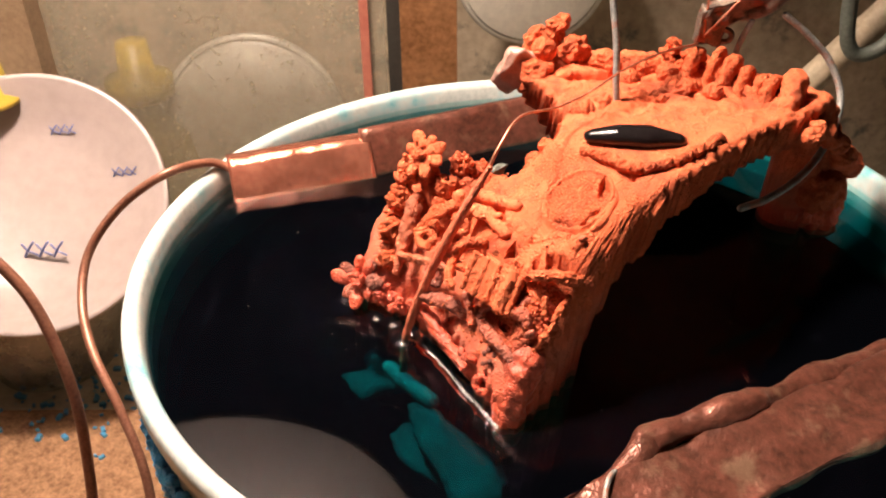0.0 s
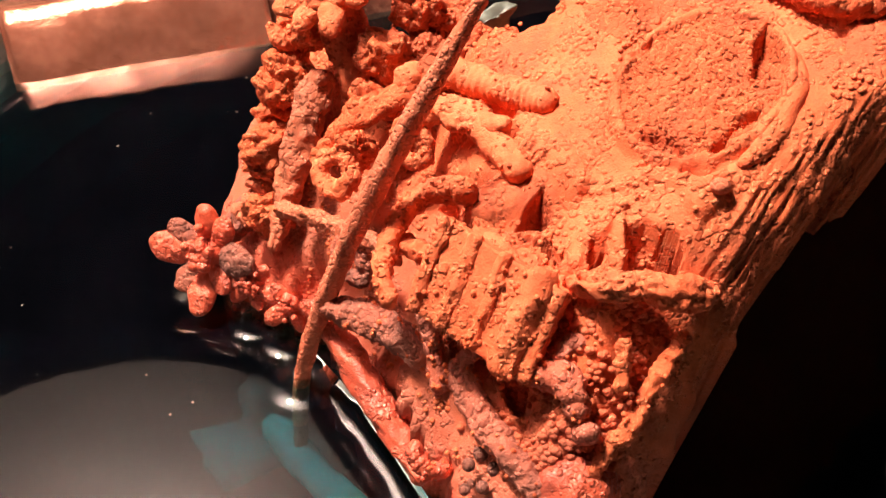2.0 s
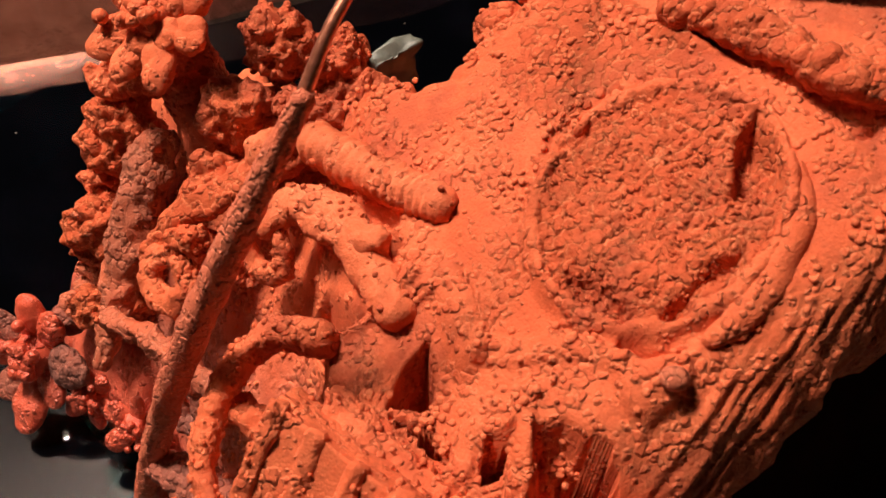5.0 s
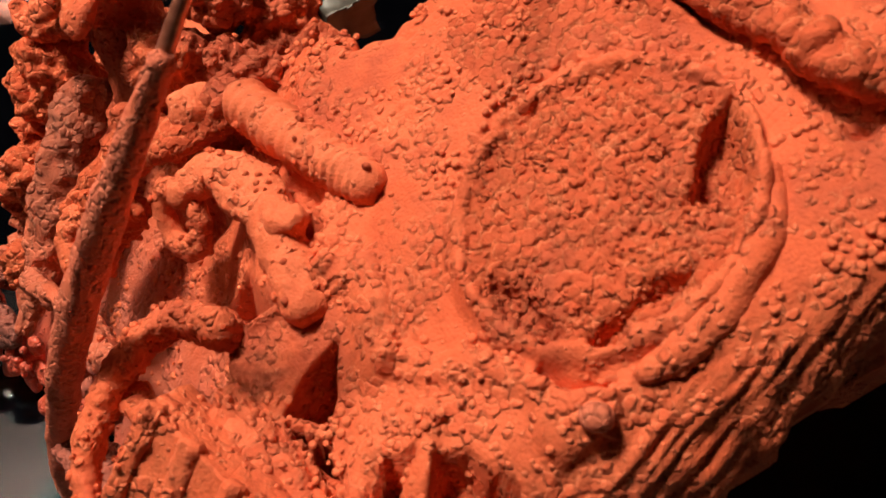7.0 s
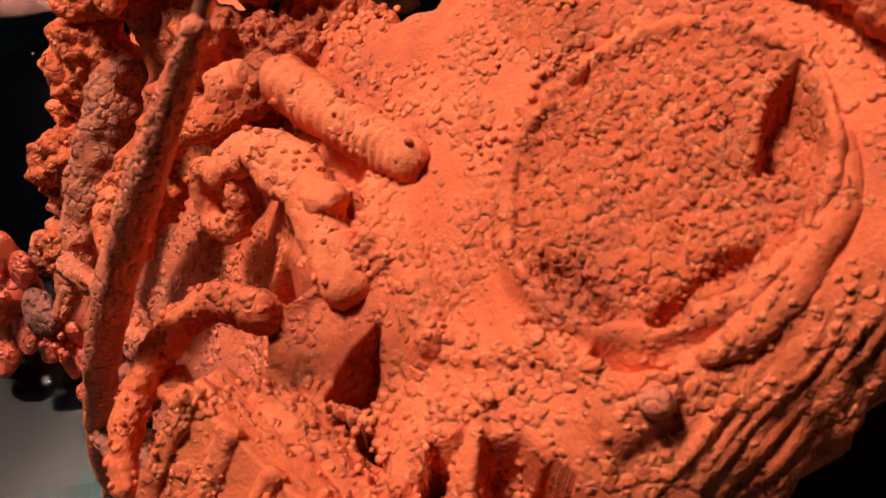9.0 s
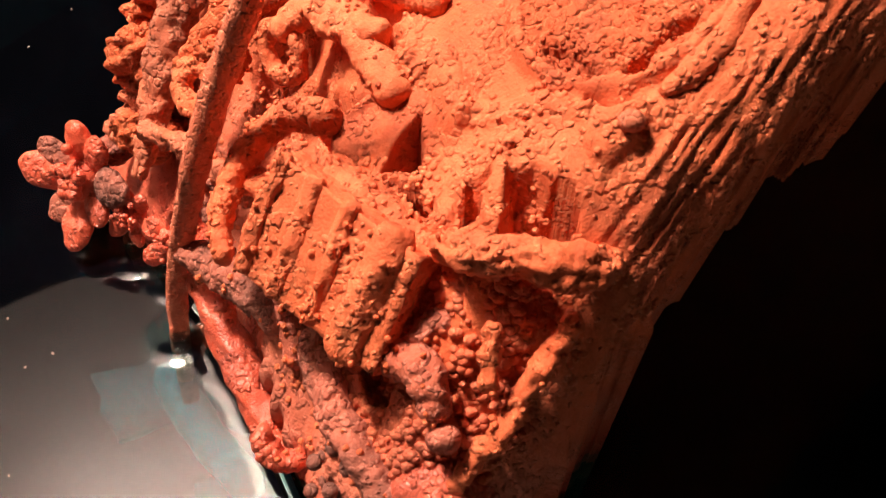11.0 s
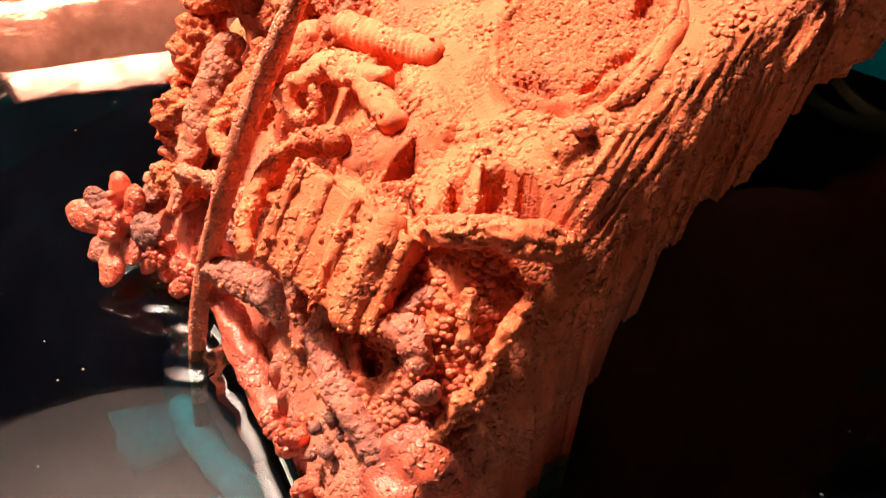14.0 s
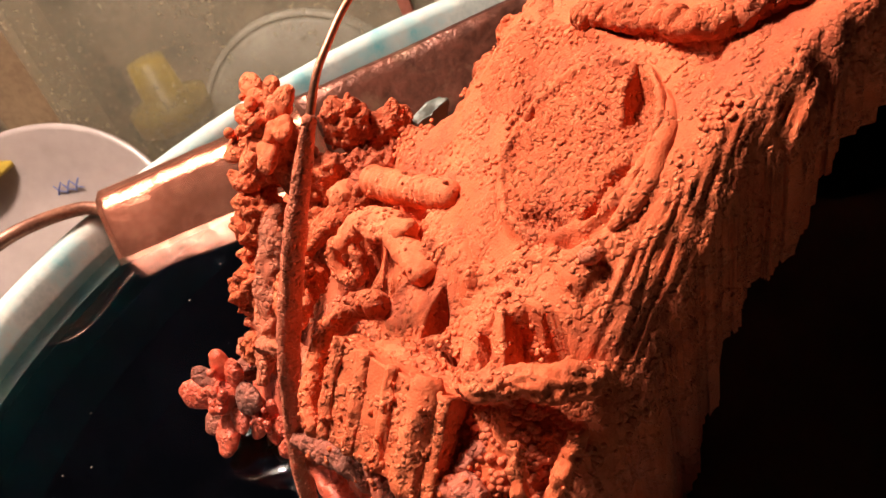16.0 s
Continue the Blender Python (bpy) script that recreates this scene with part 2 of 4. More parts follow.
def clear_plastic(name, tint, cloud, rough):
    """See-through plastic clouded by smears and specks."""
    m, t, b = nodes_of(name)
    out = t.nodes["Material Output"]
    co = t.nodes.new("ShaderNodeTexCoord")
    smear = add(t, "ShaderNodeTexNoise", Scale=22.0, Detail=5.0, Roughness=0.65)
    speck = add(t, "ShaderNodeTexNoise", Scale=330.0, Detail=2.0)
    for n in (smear, speck):
        t.links.new(co.outputs["Object"], n.inputs["Vector"])
    b.inputs["Base Color"].default_value = (*tint, 1)
    b.inputs["Roughness"].default_value = rough
    tr = t.nodes.new("ShaderNodeBsdfTransparent")
    mx = t.nodes.new("ShaderNodeMixShader")
    much = math_node(t, "ADD", spread(t, smear.outputs[0], 0.3, 0.7, cloud - 0.15, cloud + 0.15), spread(t, speck.outputs[0], 0.62, 0.72, 0.0, 0.3))
    t.links.new(much, mx.inputs[0])
    t.links.new(tr.outputs[0], mx.inputs[1])
    t.links.new(b.outputs[0], mx.inputs[2])
    t.links.new(mx.outputs[0], out.inputs[0])
    return m


CLEAR = clear_plastic("clear_tub_plastic", (0.55, 0.50, 0.42), 0.5, 0.25)
SMEARED = clear_plastic("smeared_tank_plastic", (0.36, 0.30, 0.21), 0.40, 0.5)


# ---- mesh helpers (millimetres in, metres out) ----
class Geo:
    def __init__(self):
        self.v, self.f = [], []

    def put(self, v, f):
        k = len(self.v)
        self.v += [tuple(p) for p in v]
        self.f += [tuple(i + k for i in q) for q in f]
        return self


def spline(points, n):
    p = np.array(points, float)
    p = np.vstack([2 * p[0] - p[1], p, 2 * p[-1] - p[-2]])
    out = []
    for i in range(1, len(p) - 2):
        for u in np.linspace(0, 1, n, endpoint=False):
            a, b, c, d = p[i - 1:i + 3]
            out.append(0.5 * (2 * b + (c - a) * u + (2 * a - 5 * b + 4 * c - d) * u * u + (3 * b - a - 3 * c + d) * u ** 3))
    out.append(p[-2])
    return np.array(out)


def tube(points, radius, seg=14, n=8, flat=1.0, wob=0.0, threads=0):
    """A swept round or flattened bar with domed ends; radius one number or one per point."""
    path = spline(points, n)
    rad = np.interp(np.linspace(0, 1, len(path)), np.linspace(0, 1, len(points)), radius) if hasattr(radius, "__len__") else np.full(len(path), float(radius))
    tan = np.gradient(path, axis=0)
    tan /= np.linalg.norm(tan, axis=1)[:, None] + 1e-9
    up = np.array([0.31, -0.25, 0.92])
    v, f = [], []
    rings = [(path[0] - tan[0] * rad[0] * 0.7, tan[0], rad[0] * 0.6)] + [(path[i], tan[i], rad[i]) for i in range(len(path))] + [(path[-1] + tan[-1] * rad[-1] * 0.7, tan[-1], rad[-1] * 0.6)]
    for k, (c, t, r) in enumerate(rings):
        s = np.cross(t, up)
        s /= np.linalg.norm(s) + 1e-9
        w = np.cross(s, t)
        if threads:
            r = r * (1 + 0.05 * math.sin(k * threads))
        for j in range(seg):
            a = 2 * math.pi * j / seg
            q = 1 + wob * noise.noise(Vector((c[0] * 0.3 + math.cos(a) * 2, c[1] * 0.3 + math.sin(a) * 2, c[2] * 0.3)))
            v.append(c + (s * math.cos(a) + w * math.sin(a) * flat) * r * q)
    for k in range(len(rings) - 1):
        for j in range(seg):
            a, b = k * seg + j, k * seg + (j + 1) % seg
            f.append((a, b, b + seg, a + seg))
    f.append(tuple(range(seg))[::-1])
    f.append(tuple(range((len(rings) - 1) * seg, len(rings) * seg)))
    return v, f


ICO = {}


def ball(centre, radii, turn=(0, 0, 0), level=3):
    if level not in ICO:
        bm = bmesh.new()
        bmesh.ops.create_icosphere(bm, subdivisions=level, radius=1)
        ICO[level] = ([v.co.copy() for v in bm.verts], [tuple(v.index for v in f.verts) for f in bm.faces])
        bm.free()
    e = Euler([radians(a) for a in turn]).to_matrix()
    r = Vector(radii if hasattr(radii, "__len__") else (radii,) * 3)
    c = Vector(centre)
    return [c + e @ Vector((v.x * r.x, v.y * r.y, v.z * r.z)) for v in ICO[level][0]], ICO[level][1]


def block(centre, ax, ay, az, cuts=10):
    """A box from three half-axis vectors, with its faces cut into a grid."""
    c, ax, ay, az = (np.array(q, float) for q in (centre, ax, ay, az))
    v, f = [], []
    for n, a, b in ((ax, ay, az), (-ax, az, ay), (ay, az, ax), (-ay, ax, az), (az, ax, ay), (-az, ay, ax)):
        k = len(v)
        for i in range(cuts + 1):
            for j in range(cuts + 1):
                v.append(c + n + a * (2 * i / cuts - 1) + b * (2 * j / cuts - 1))
        for i in range(cuts):
            for j in range(cuts):
                q = k + i * (cuts + 1) + j
                f.append((q, q + cuts + 1, q + cuts + 2, q + 1))
    return v, f


def ring(centre, axis, big, small, seg=28, sides=12, squash=1.0):
    n = Vector(axis).normalized()
    a = n.orthogonal().normalized()
    b = n.cross(a)
    v, f = [], []
    for i in range(seg):
        u = 2 * math.pi * i / seg
        d = a * math.cos(u) + b * math.sin(u) * squash
        for j in range(sides):
            w = 2 * math.pi * j / sides
            v.append(Vector(centre) + d * (big + small * math.cos(w)) + n * small * math.sin(w))
    for i in range(seg):
        for j in range(sides):
            f.append((i * sides + j, (i + 1) % seg * sides + j, (i + 1) % seg * sides + (j + 1) % sides, i * sides + (j + 1) % sides))
    return v, f


def lathe(profile, seg=64, at=(0, 0, 0)):
    v, f = [], []
    for i in range(seg):
        a = 2 * math.pi * i / seg
        v += [(at[0] + r * math.cos(a), at[1] + r * math.sin(a), at[2] + z) for r, z in profile]
    n = len(profile)
    for i in range(seg):
        for j in range(n - 1):
            k = (i + 1) % seg
            f.append((i * n + j, k * n + j, k * n + j + 1, i * n + j + 1))
    return v, f


def mesh_of(name, geo, material, smooth=True, scale=MM):
    me = bpy.data.meshes.new(name)
    me.from_pydata([tuple(c * scale for c in p) for p in geo.v], [], geo.f)
    me.materials.append(material)
    me.validate()
    if smooth:
        me.polygons.foreach_set("use_smooth", [True] * len(me.polygons))
    return me


def nodule(me, lump=0.25, grain=0.16, size=1.1, far=3.0):
    """Push vertices out along their normals: broad lumps and packed round grains (mm)."""
    bm = bmesh.new()
    bm.from_mesh(me)
    bmesh.ops.remove_doubles(bm, verts=bm.verts, dist=0.00002)
    bmesh.ops.recalc_face_normals(bm, faces=bm.faces)
    if len(bm.faces) < 2600 and grain:
        bmesh.ops.subdivide_edges(bm, edges=bm.edges, cuts=1, use_grid_fill=True, smooth=0.4)
    bm.normal_update()
    for v in bm.verts:
        p = v.co * 1000
        d = lump * noise.noise(p / far) + lump * 0.5 * noise.noise(p / (far * 0.4))
        if grain:
            q = noise.voronoi(p / size)[0][0]
            d += grain * (1 - min(1, q / 0.62) ** 2) * (0.55 + 0.45 * noise.noise(p / 4.0 + Vector((7, 3, 1))))
        v.co += v.normal * d * MM
    for f in bm.faces:
        f.smooth = True
    bm.to_mesh(me)
    bm.free()
    return me


def thing(name, at, label, category, group="", kind=""):
    ob = new(name)
    ob.location = at
    return tagged(ob, label, category, group, kind)


def part(name, geo, material, parent, label="", rough=None, smooth=True):
    """One mesh under a thing or a part; geo in world millimetres."""
    me = mesh_of(name, geo, material, smooth)
    if rough:
        nodule(me, *rough)
    ob = new(name, me)
    ob.parent = parent
    if parent.type == "EMPTY":
        ob.matrix_parent_inverse = Matrix.Translation(-parent.location)
    return tagged(ob, label)


def single(name, geo, material, label, category, kind="", group="", rough=None, smooth=True):
    me = mesh_of(name, geo, material, smooth)
    if rough:
        nodule(me, *rough)
    return tagged(new(name, me), label, category, group, kind)


# ---- bench, wall and room ----
def slab(x0, x1, y0, y1, z0, z1):
    v = [(x, y, z) for z in (z0, z1) for y in (y0, y1) for x in (x0, x1)]
    return v, [(0, 2, 3, 1), (4, 5, 7, 6), (0, 1, 5, 4), (2, 6, 7, 3), (0, 4, 6, 2), (1, 3, 7, 5)]


single("bench_top", Geo().put(*slab(-900, 900, -500, 760, -40, 0)), BENCH, "stained pale bench top with blue crystal spills", "bench", "structure", smooth=False)
single("wall_back", Geo().put(*slab(-900, 900, 760, 800, -40, 440)), WALLMAT, "stained beige backboard behind the bench", "wall", "structure", smooth=False)
single("wall_north", Geo().put(*slab(-2600, 2600, 2600, 2640, -900, 2400)), ROOM, "plain grey wall of the room", "wall", "structure", smooth=False)
single("wall_south", Geo().put(*slab(-2600, 2600, -2640, -2600, -900, 2400)), ROOM, "plain grey wall of the room", "wall", "structure", smooth=False)
single("wall_west", Geo().put(*slab(-2640, -2600, -2640, 2640, -900, 2400)), ROOM, "plain grey wall of the room", "wall", "structure", smooth=False)
single("wall_east", Geo().put(*slab(2600, 2640, -2640, 2640, -900, 2400)), ROOM, "plain grey wall of the room", "wall", "structure", smooth=False)
single("ceiling", Geo().put(*slab(-2640, 2640, -2640, 2640, 2400, 2440)), ROOM, "plain grey ceiling of the room", "ceiling", "structure", smooth=False)
single("floor", Geo().put(*slab(-2640, 2640, -2640, 2640, -940, -900)), ROOM, "plain grey floor of the room", "floor", "structure", smooth=False)
single("cork_board", Geo().put(*slab(-460, 120, -120, 430, 0.5, 12)), BOARD, "rough brown chipboard under the bucket", "board", smooth=False)

rng = np.random.default_rng(12)
g = Geo()
for k in range(150):
    x, y = rng.normal(-255, 38), rng.normal(455, 28)
    if x < -190 - max(0, 410 - y):
        q = rng.uniform(0.8, 2.6)
        v, f = slab(-q, q, -q * 0.6, q * 0.6, 0, q)
        w = rng.uniform(0, 3.14)
        g.put([(x + p * math.cos(w) - s * math.sin(w), y + p * math.sin(w) + s * math.cos(w), (12.2 if y < 430 else 0.2) + r) for p, s, r in v], f)
single("crystal_spill", g, CRUST, "small blue crystals spilled beside the bucket", "crystals", "stuff", smooth=False)

# overhead lamp: wide enamel shade
lamp = thing("overhead_lamp", (-0.163, 0.335, 0.56), "grey enamel lamp with round shade over the bucket", "lamp")
part("shade", Geo().put(*lathe([(30, 214), (58, 206), (84, 170), (112, 100), (154, 0), (156.5, -3), (158, 0), (115, 102), (87, 173), (60, 210), (30, 219)], 72, (-163, 335, 560))), SHADE, lamp)
part("cord", Geo().put(*tube([(-163, 335, 838), (-162, 336, 1500), (-163, 335, 2398)], 4, 10, 6)), DARK, lamp)
part("socket", Geo().put(*lathe([(0, 280), (22, 280), (25, 272), (25, 222), (31, 219), (31, 212), (0, 212)], 32, (-163, 335, 560))), DARK, lamp)

# ---- bucket ----
bucket = thing("bucket", (CX, CY, 0.012), "white plastic bucket stained turquoise with blue crystals", "bucket")
H = 248.0
wall_profile = [(0, 0), (126, 0), (134, 4), (142.4, H - 30), (142.8, H - 14), (144.2, H - 12), (145.4, H - 9), (145.6, H - 3), (144.6, H - 0.6), (142.8, H), (140.8, H - 0.8), (139.6, H - 3), (139.0, H - 14), (138.6, H - 30), (130, 8), (122, 5), (0, 5)]
part("bucket_wall", Geo().put(*lathe(wall_profile, 160, (CX * 1000, CY * 1000, 12))), PLASTIC, bucket)
rng = np.random.default_rng(4)
crust = Geo()
for k in range(1000):
    a = rng.normal(math.radians(209), 0.2)
    z = 238 - abs(rng.normal(0, 48))
    r = 134 + (z - 16) / 232 * 9.2 + 0.5
    crust.put(*ball((CX * 1000 + r * math.cos(a), CY * 1000 + r * math.sin(a), z), rng.uniform(0.9, 3.4, 3), rng.uniform(0, 180, 3), 1))
tagged(part("crystal_crust", crust, CRUST, bucket, "bright blue copper sulphate crystals", smooth=False), kind="stuff")

# the solution: a mirroring top and tinted depths
solution = thing("copper_solution", (CX, CY, 0.02), "dark blue-green copper sulphate plating solution", "liquid")
for k, (z, m) in enumerate(((252, LIQUID), (249.5, DEEP), (244, DEEP), (236, DEEP), (224, DEEP), (206, DEEP))):
    part("liquid_surface" if k == 0 else "liquid_layer", Geo().put(*lathe([(138.7 - (252 - z) * 0.03, 0), (60, 0), (0, 0)], 96, (CX * 1000, CY * 1000, z))), m, solution)


# ---- plated sculpture: body ----
def smin(a, b, k):
    h = np.clip(0.5 + 0.5 * (b - a) / k, 0, 1)
    return b * (1 - h) + a * h - k * h * (1 - h)


def sheet(x, y):
    """Top of the arched body (mm): a sloping plate, a front wall, a lower flank and a falling back end."""
    plate = 209.9 + 0.3869 * x + 0.3373 * y - 1.8 * np.clip((33 - x) / 8, 0, 1) * np.clip((y - 207) / 6, 0, 1)
    wall = -14.5 - 0.157 * x + 1.526 * y
    a = 0.78 * (x - 30) + 0.62 * (y - 200)
    cap = 310.0 - 1.25 * np.maximum(0, a - 126) - 0.0006 * np.maximum(0, y - 240) ** 2
    low = 113.9 + 1.0098 * x + 0.7125 * y
    sunk = np.clip((17 - x) / 7, 0, 1) * np.clip((y - 207) / 7, 0, 1)
    return smin(smin(smin(plate, cap, 6.0), wall, 4.0), low, 3.0) - 7.0 * sunk


def outline_distance(poly, x, y):
    """Signed distance to a closed outline, positive inside."""
    best = np.full(x.shape, 1e9)
    inside = np.zeros(x.shape, bool)
    for (ax, ay), (bx, by) in zip(poly, np.roll(poly, -1, 0)):
        dx, dy = bx - ax, by - ay
        u = np.clip(((x - ax) * dx + (y - ay) * dy) / (dx * dx + dy * dy), 0, 1)
        best = np.minimum(best, np.hypot(x - ax - u * dx, y - ay - u * dy))
        hit = ((ay > y) != (by > y)) & (x < (bx - ax) * (y - ay) / (by - ay + 1e-12) + ax)
        inside ^= hit
    return np.where(inside, best, -best)


RIGHT = [(19, 178), (28, 184), (35, 190.5), (40.5, 197), (47, 204.5), (54, 210.5), (63, 215), (73, 222), (86, 235), (102, 249), (120, 262), (136, 276), (148, 290), (150, 304), (140, 312)]
LEFT = [(104, 318), (62, 330), (36, 328), (30, 304), (37, 280), (41, 264), (37, 251), (31, 246), (25, 243), (18, 244.5), (12, 250), (4, 258), (-10, 266), (-22, 262), (-30, 250), (-24, 237), (-8, 227), (2, 212)]
OUTLINE = np.array(RIGHT + LEFT, float)

# broad hollows: x, y, half length, half width, turn, depth
HOLLOWS = [
    (15.6, 221.4, 2.2, 1.2, -40, 4.0), (18.4, 230.6, 2.4, 1.2, -40, 3.0), (4.5, 238.0, 4.5, 2.4, -30, 6.0), (-9.0, 231.0, 4.0, 2.2, -30, 6.0), (9.0, 243.5, 2.6, 1.6, 20, 6.0),
    (54.0, 296.0, 9.0, 3.5, 10, 7.0), (76.0, 300.0, 4.0, 2.5, 30, 5.0), (103.0, 283.0, 6.0, 2.0, -50, 5.0),
]
# sharp-edged openings and recesses: outline, depth
CAVITIES = [
    ([(23.0, 217.2), (20.7, 214.3), (19.8, 212.9), (22.8, 212.0), (23.3, 213.7)], 7.0),  # window under the wing
    ([(10.7, 226.6), (14.4, 219.7), (16.8, 221.2), (13.1, 226.7)], 7.0),  # hollow beside the elbow
    ([(31.5, 207.6), (33.4, 207.8), (36.3, 205.1), (36.8, 203.7), (35.8, 202.3), (30.9, 202.9)], 4.5),  # square recess
    ([(17.8, 200.4), (20.5, 199.0), (20.4, 196.1), (18.8, 196.5)], 5.0),  # gap between the struts
    ([(47.5, 224.8), (49.5, 227.4), (50.6, 223.3), (49.0, 220.3), (47.0, 221.4)], 3.0),  # eye of the dial
    ([(34.4, 218.4), (36.1, 218.2), (39.3, 214.2), (38.0, 213.7), (35.3, 216.4)], 1.5),  # worn arc in the dial
    ([(40.6, 213.0), (41.9, 214.4), (44.7, 216.4), (47.2, 217.1), (46.6, 215.7), (43.7, 215.0), (42.3, 213.0)], 1.7),  # worn edge of the dial
    ([(33.8, 229.7), (37.1, 230.9), (37.3, 230.1), (34.2, 228.8)], 1.1),  # slit in the dial
    ([(37.9, 212.1), (39.8, 211.2), (42.3, 211.1), (42.0, 210.5), (39.3, 210.8)], 2.2),  # gap below the dial
    ([(17.5, 228.0), (19.6, 228.2), (20.9, 226.5), (19.6, 225.8)], 5.0),  # hole by the threaded tube
]
# openings that go right through
OPENINGS = [
    [(20.0, 211.9), (22.8, 210.8), (24.2, 207.9), (23.8, 206.5), (21.9, 209.6)],  # slot below the wing
    [(27.7, 208.7), (29.7, 208.2), (29.0, 205.3), (27.0, 205.2)],  # slot between the posts
    [(33.0, 206.3), (36.2, 206.0), (37.0, 203.4), (35.8, 201.6), (32.6, 201.8)],  # hole in the recess
    [(10.4, 210.0), (13.6, 206.2), (11.7, 203.2), (9.8, 204.6)],  # gap beside the strut
    [(13.6, 206.4), (16.2, 203.2), (21.3, 199.8), (17.3, 201.1)],  # gap under the block
]
# the web that carries wing and posts, out to the edge of the ornaments
WEB = [(13.5, 219.2), (17.9, 221.1), (22.0, 223.3), (25.7, 222.1), (27.7, 215.3), (31.0, 212.3), (30.5, 204.3), (26.9, 204.4), (24.2, 205.8), (19.2, 211.3), (14.1, 215.9)]
CORNER = [(37.1, 210.8), (38.2, 211.5), (42.3, 210.3), (42.8, 208.8), (41.3, 207.5), (38.8, 206.6), (37.6, 208.1)]
# pebbled crust between dial and crest
PEBBLED = [(29, 238), (35, 246), (45, 239.5), (47, 235), (41, 234), (34, 233)]
# raised bands: line, half width, height
RIDGES = [
    ([(13.5, 219.4), (17.8, 220.5), (21.6, 222.7)], 0.8, 0.7),
    ([(21.5, 222.2), (24.5, 221.8), (25.9, 218.4), (26.5, 215.1)], 1.5, 1.3),
    ([(26.9, 215.2), (30.5, 213.5), (34.2, 213.0), (37.2, 211.3)], 1.0, 0.7),
    ([(30.7, 210.5), (30.2, 207.3), (29.9, 204.3)], 1.0, 0.9),
    ([(26.3, 208.9), (25.7, 206.4)], 0.9, 0.8),
    ([(44.8, 238.0), (48.4, 235.0), (52.0, 231.1), (56.6, 226.1)], 1.5, 1.6),
]
GROOVE = [(45.6, 238.9), (48.9, 234.1), (52.5, 230.1), (57.0, 224.6)]
DIAL = (41.3, 222.4)


def line_distance(line, x, y):
    best = np.full(np.shape(x), 1e9)
    for (ax, ay), (bx, by) in zip(line, line[1:]):
        dx, dy = bx - ax, by - ay
        u = np.clip(((x - ax) * dx + (y - ay) * dy) / (dx * dx + dy * dy + 1e-9), 0, 1)
        best = np.minimum(best, np.hypot(x - ax - u * dx, y - ay - u * dy))
    return best


def step_in(d, soft):
    """0 outside to 1 inside over the width soft."""
    u = np.clip(d / soft + 0.5, 0, 1)
    return u * u * (3 - 2 * u)


def relief(x, y):
    x, y = np.atleast_1d(np.asarray(x, float)), np.atleast_1d(np.asarray(y, float))
    z = sheet(x, y)
    for cx, cy, lx, ly, turn, deep in HOLLOWS:
        c, s = math.cos(radians(turn)), math.sin(radians(turn))
        u, w = (x - cx) * c + (y - cy) * s, -(x - cx) * s + (y - cy) * c
        q = (u / lx) ** 2 + (w / ly) ** 2
        z = z - deep / (1 + q ** 4)
    lift = 208.0 + 0.3869 * x + 0.3373 * y
    z = z + step_in(outline_distance(WEB, x, y), 1.2) * np.maximum(0, lift - z)
    z = z + 0.8 * step_in(outline_distance(CORNER, x, y), 0.8)
    for line, wide, high in RIDGES:
        z = z + high * np.exp(-(line_distance(line, x, y) / wide) ** 4)
    # dial: a low disc with a stepped rim, filled almost flush
    r = np.hypot((x - DIAL[0]) * 1.02, y - DIAL[1]) + 0.18 * np.sin(1.7 * x + 0.6 * y) * np.sin(1.3 * y)
    z = z + 0.75 * step_in(10.4 - r, 0.45) - 0.6 * step_in(9.3 - r, 0.6) - 0.35 * np.exp(-((r - 10.9) / 0.5) ** 2)
    z = z - 2.4 * np.exp(-(line_distance(GROOVE, x, y) / 1.1) ** 2)
    for shape, deep in CAVITIES:
        wander = 0.15 * np.sin(1.3 * x + 0.9 * y)
        z = z - deep * step_in(outline_distance(shape, x, y) + wander, 1.0)
    return z


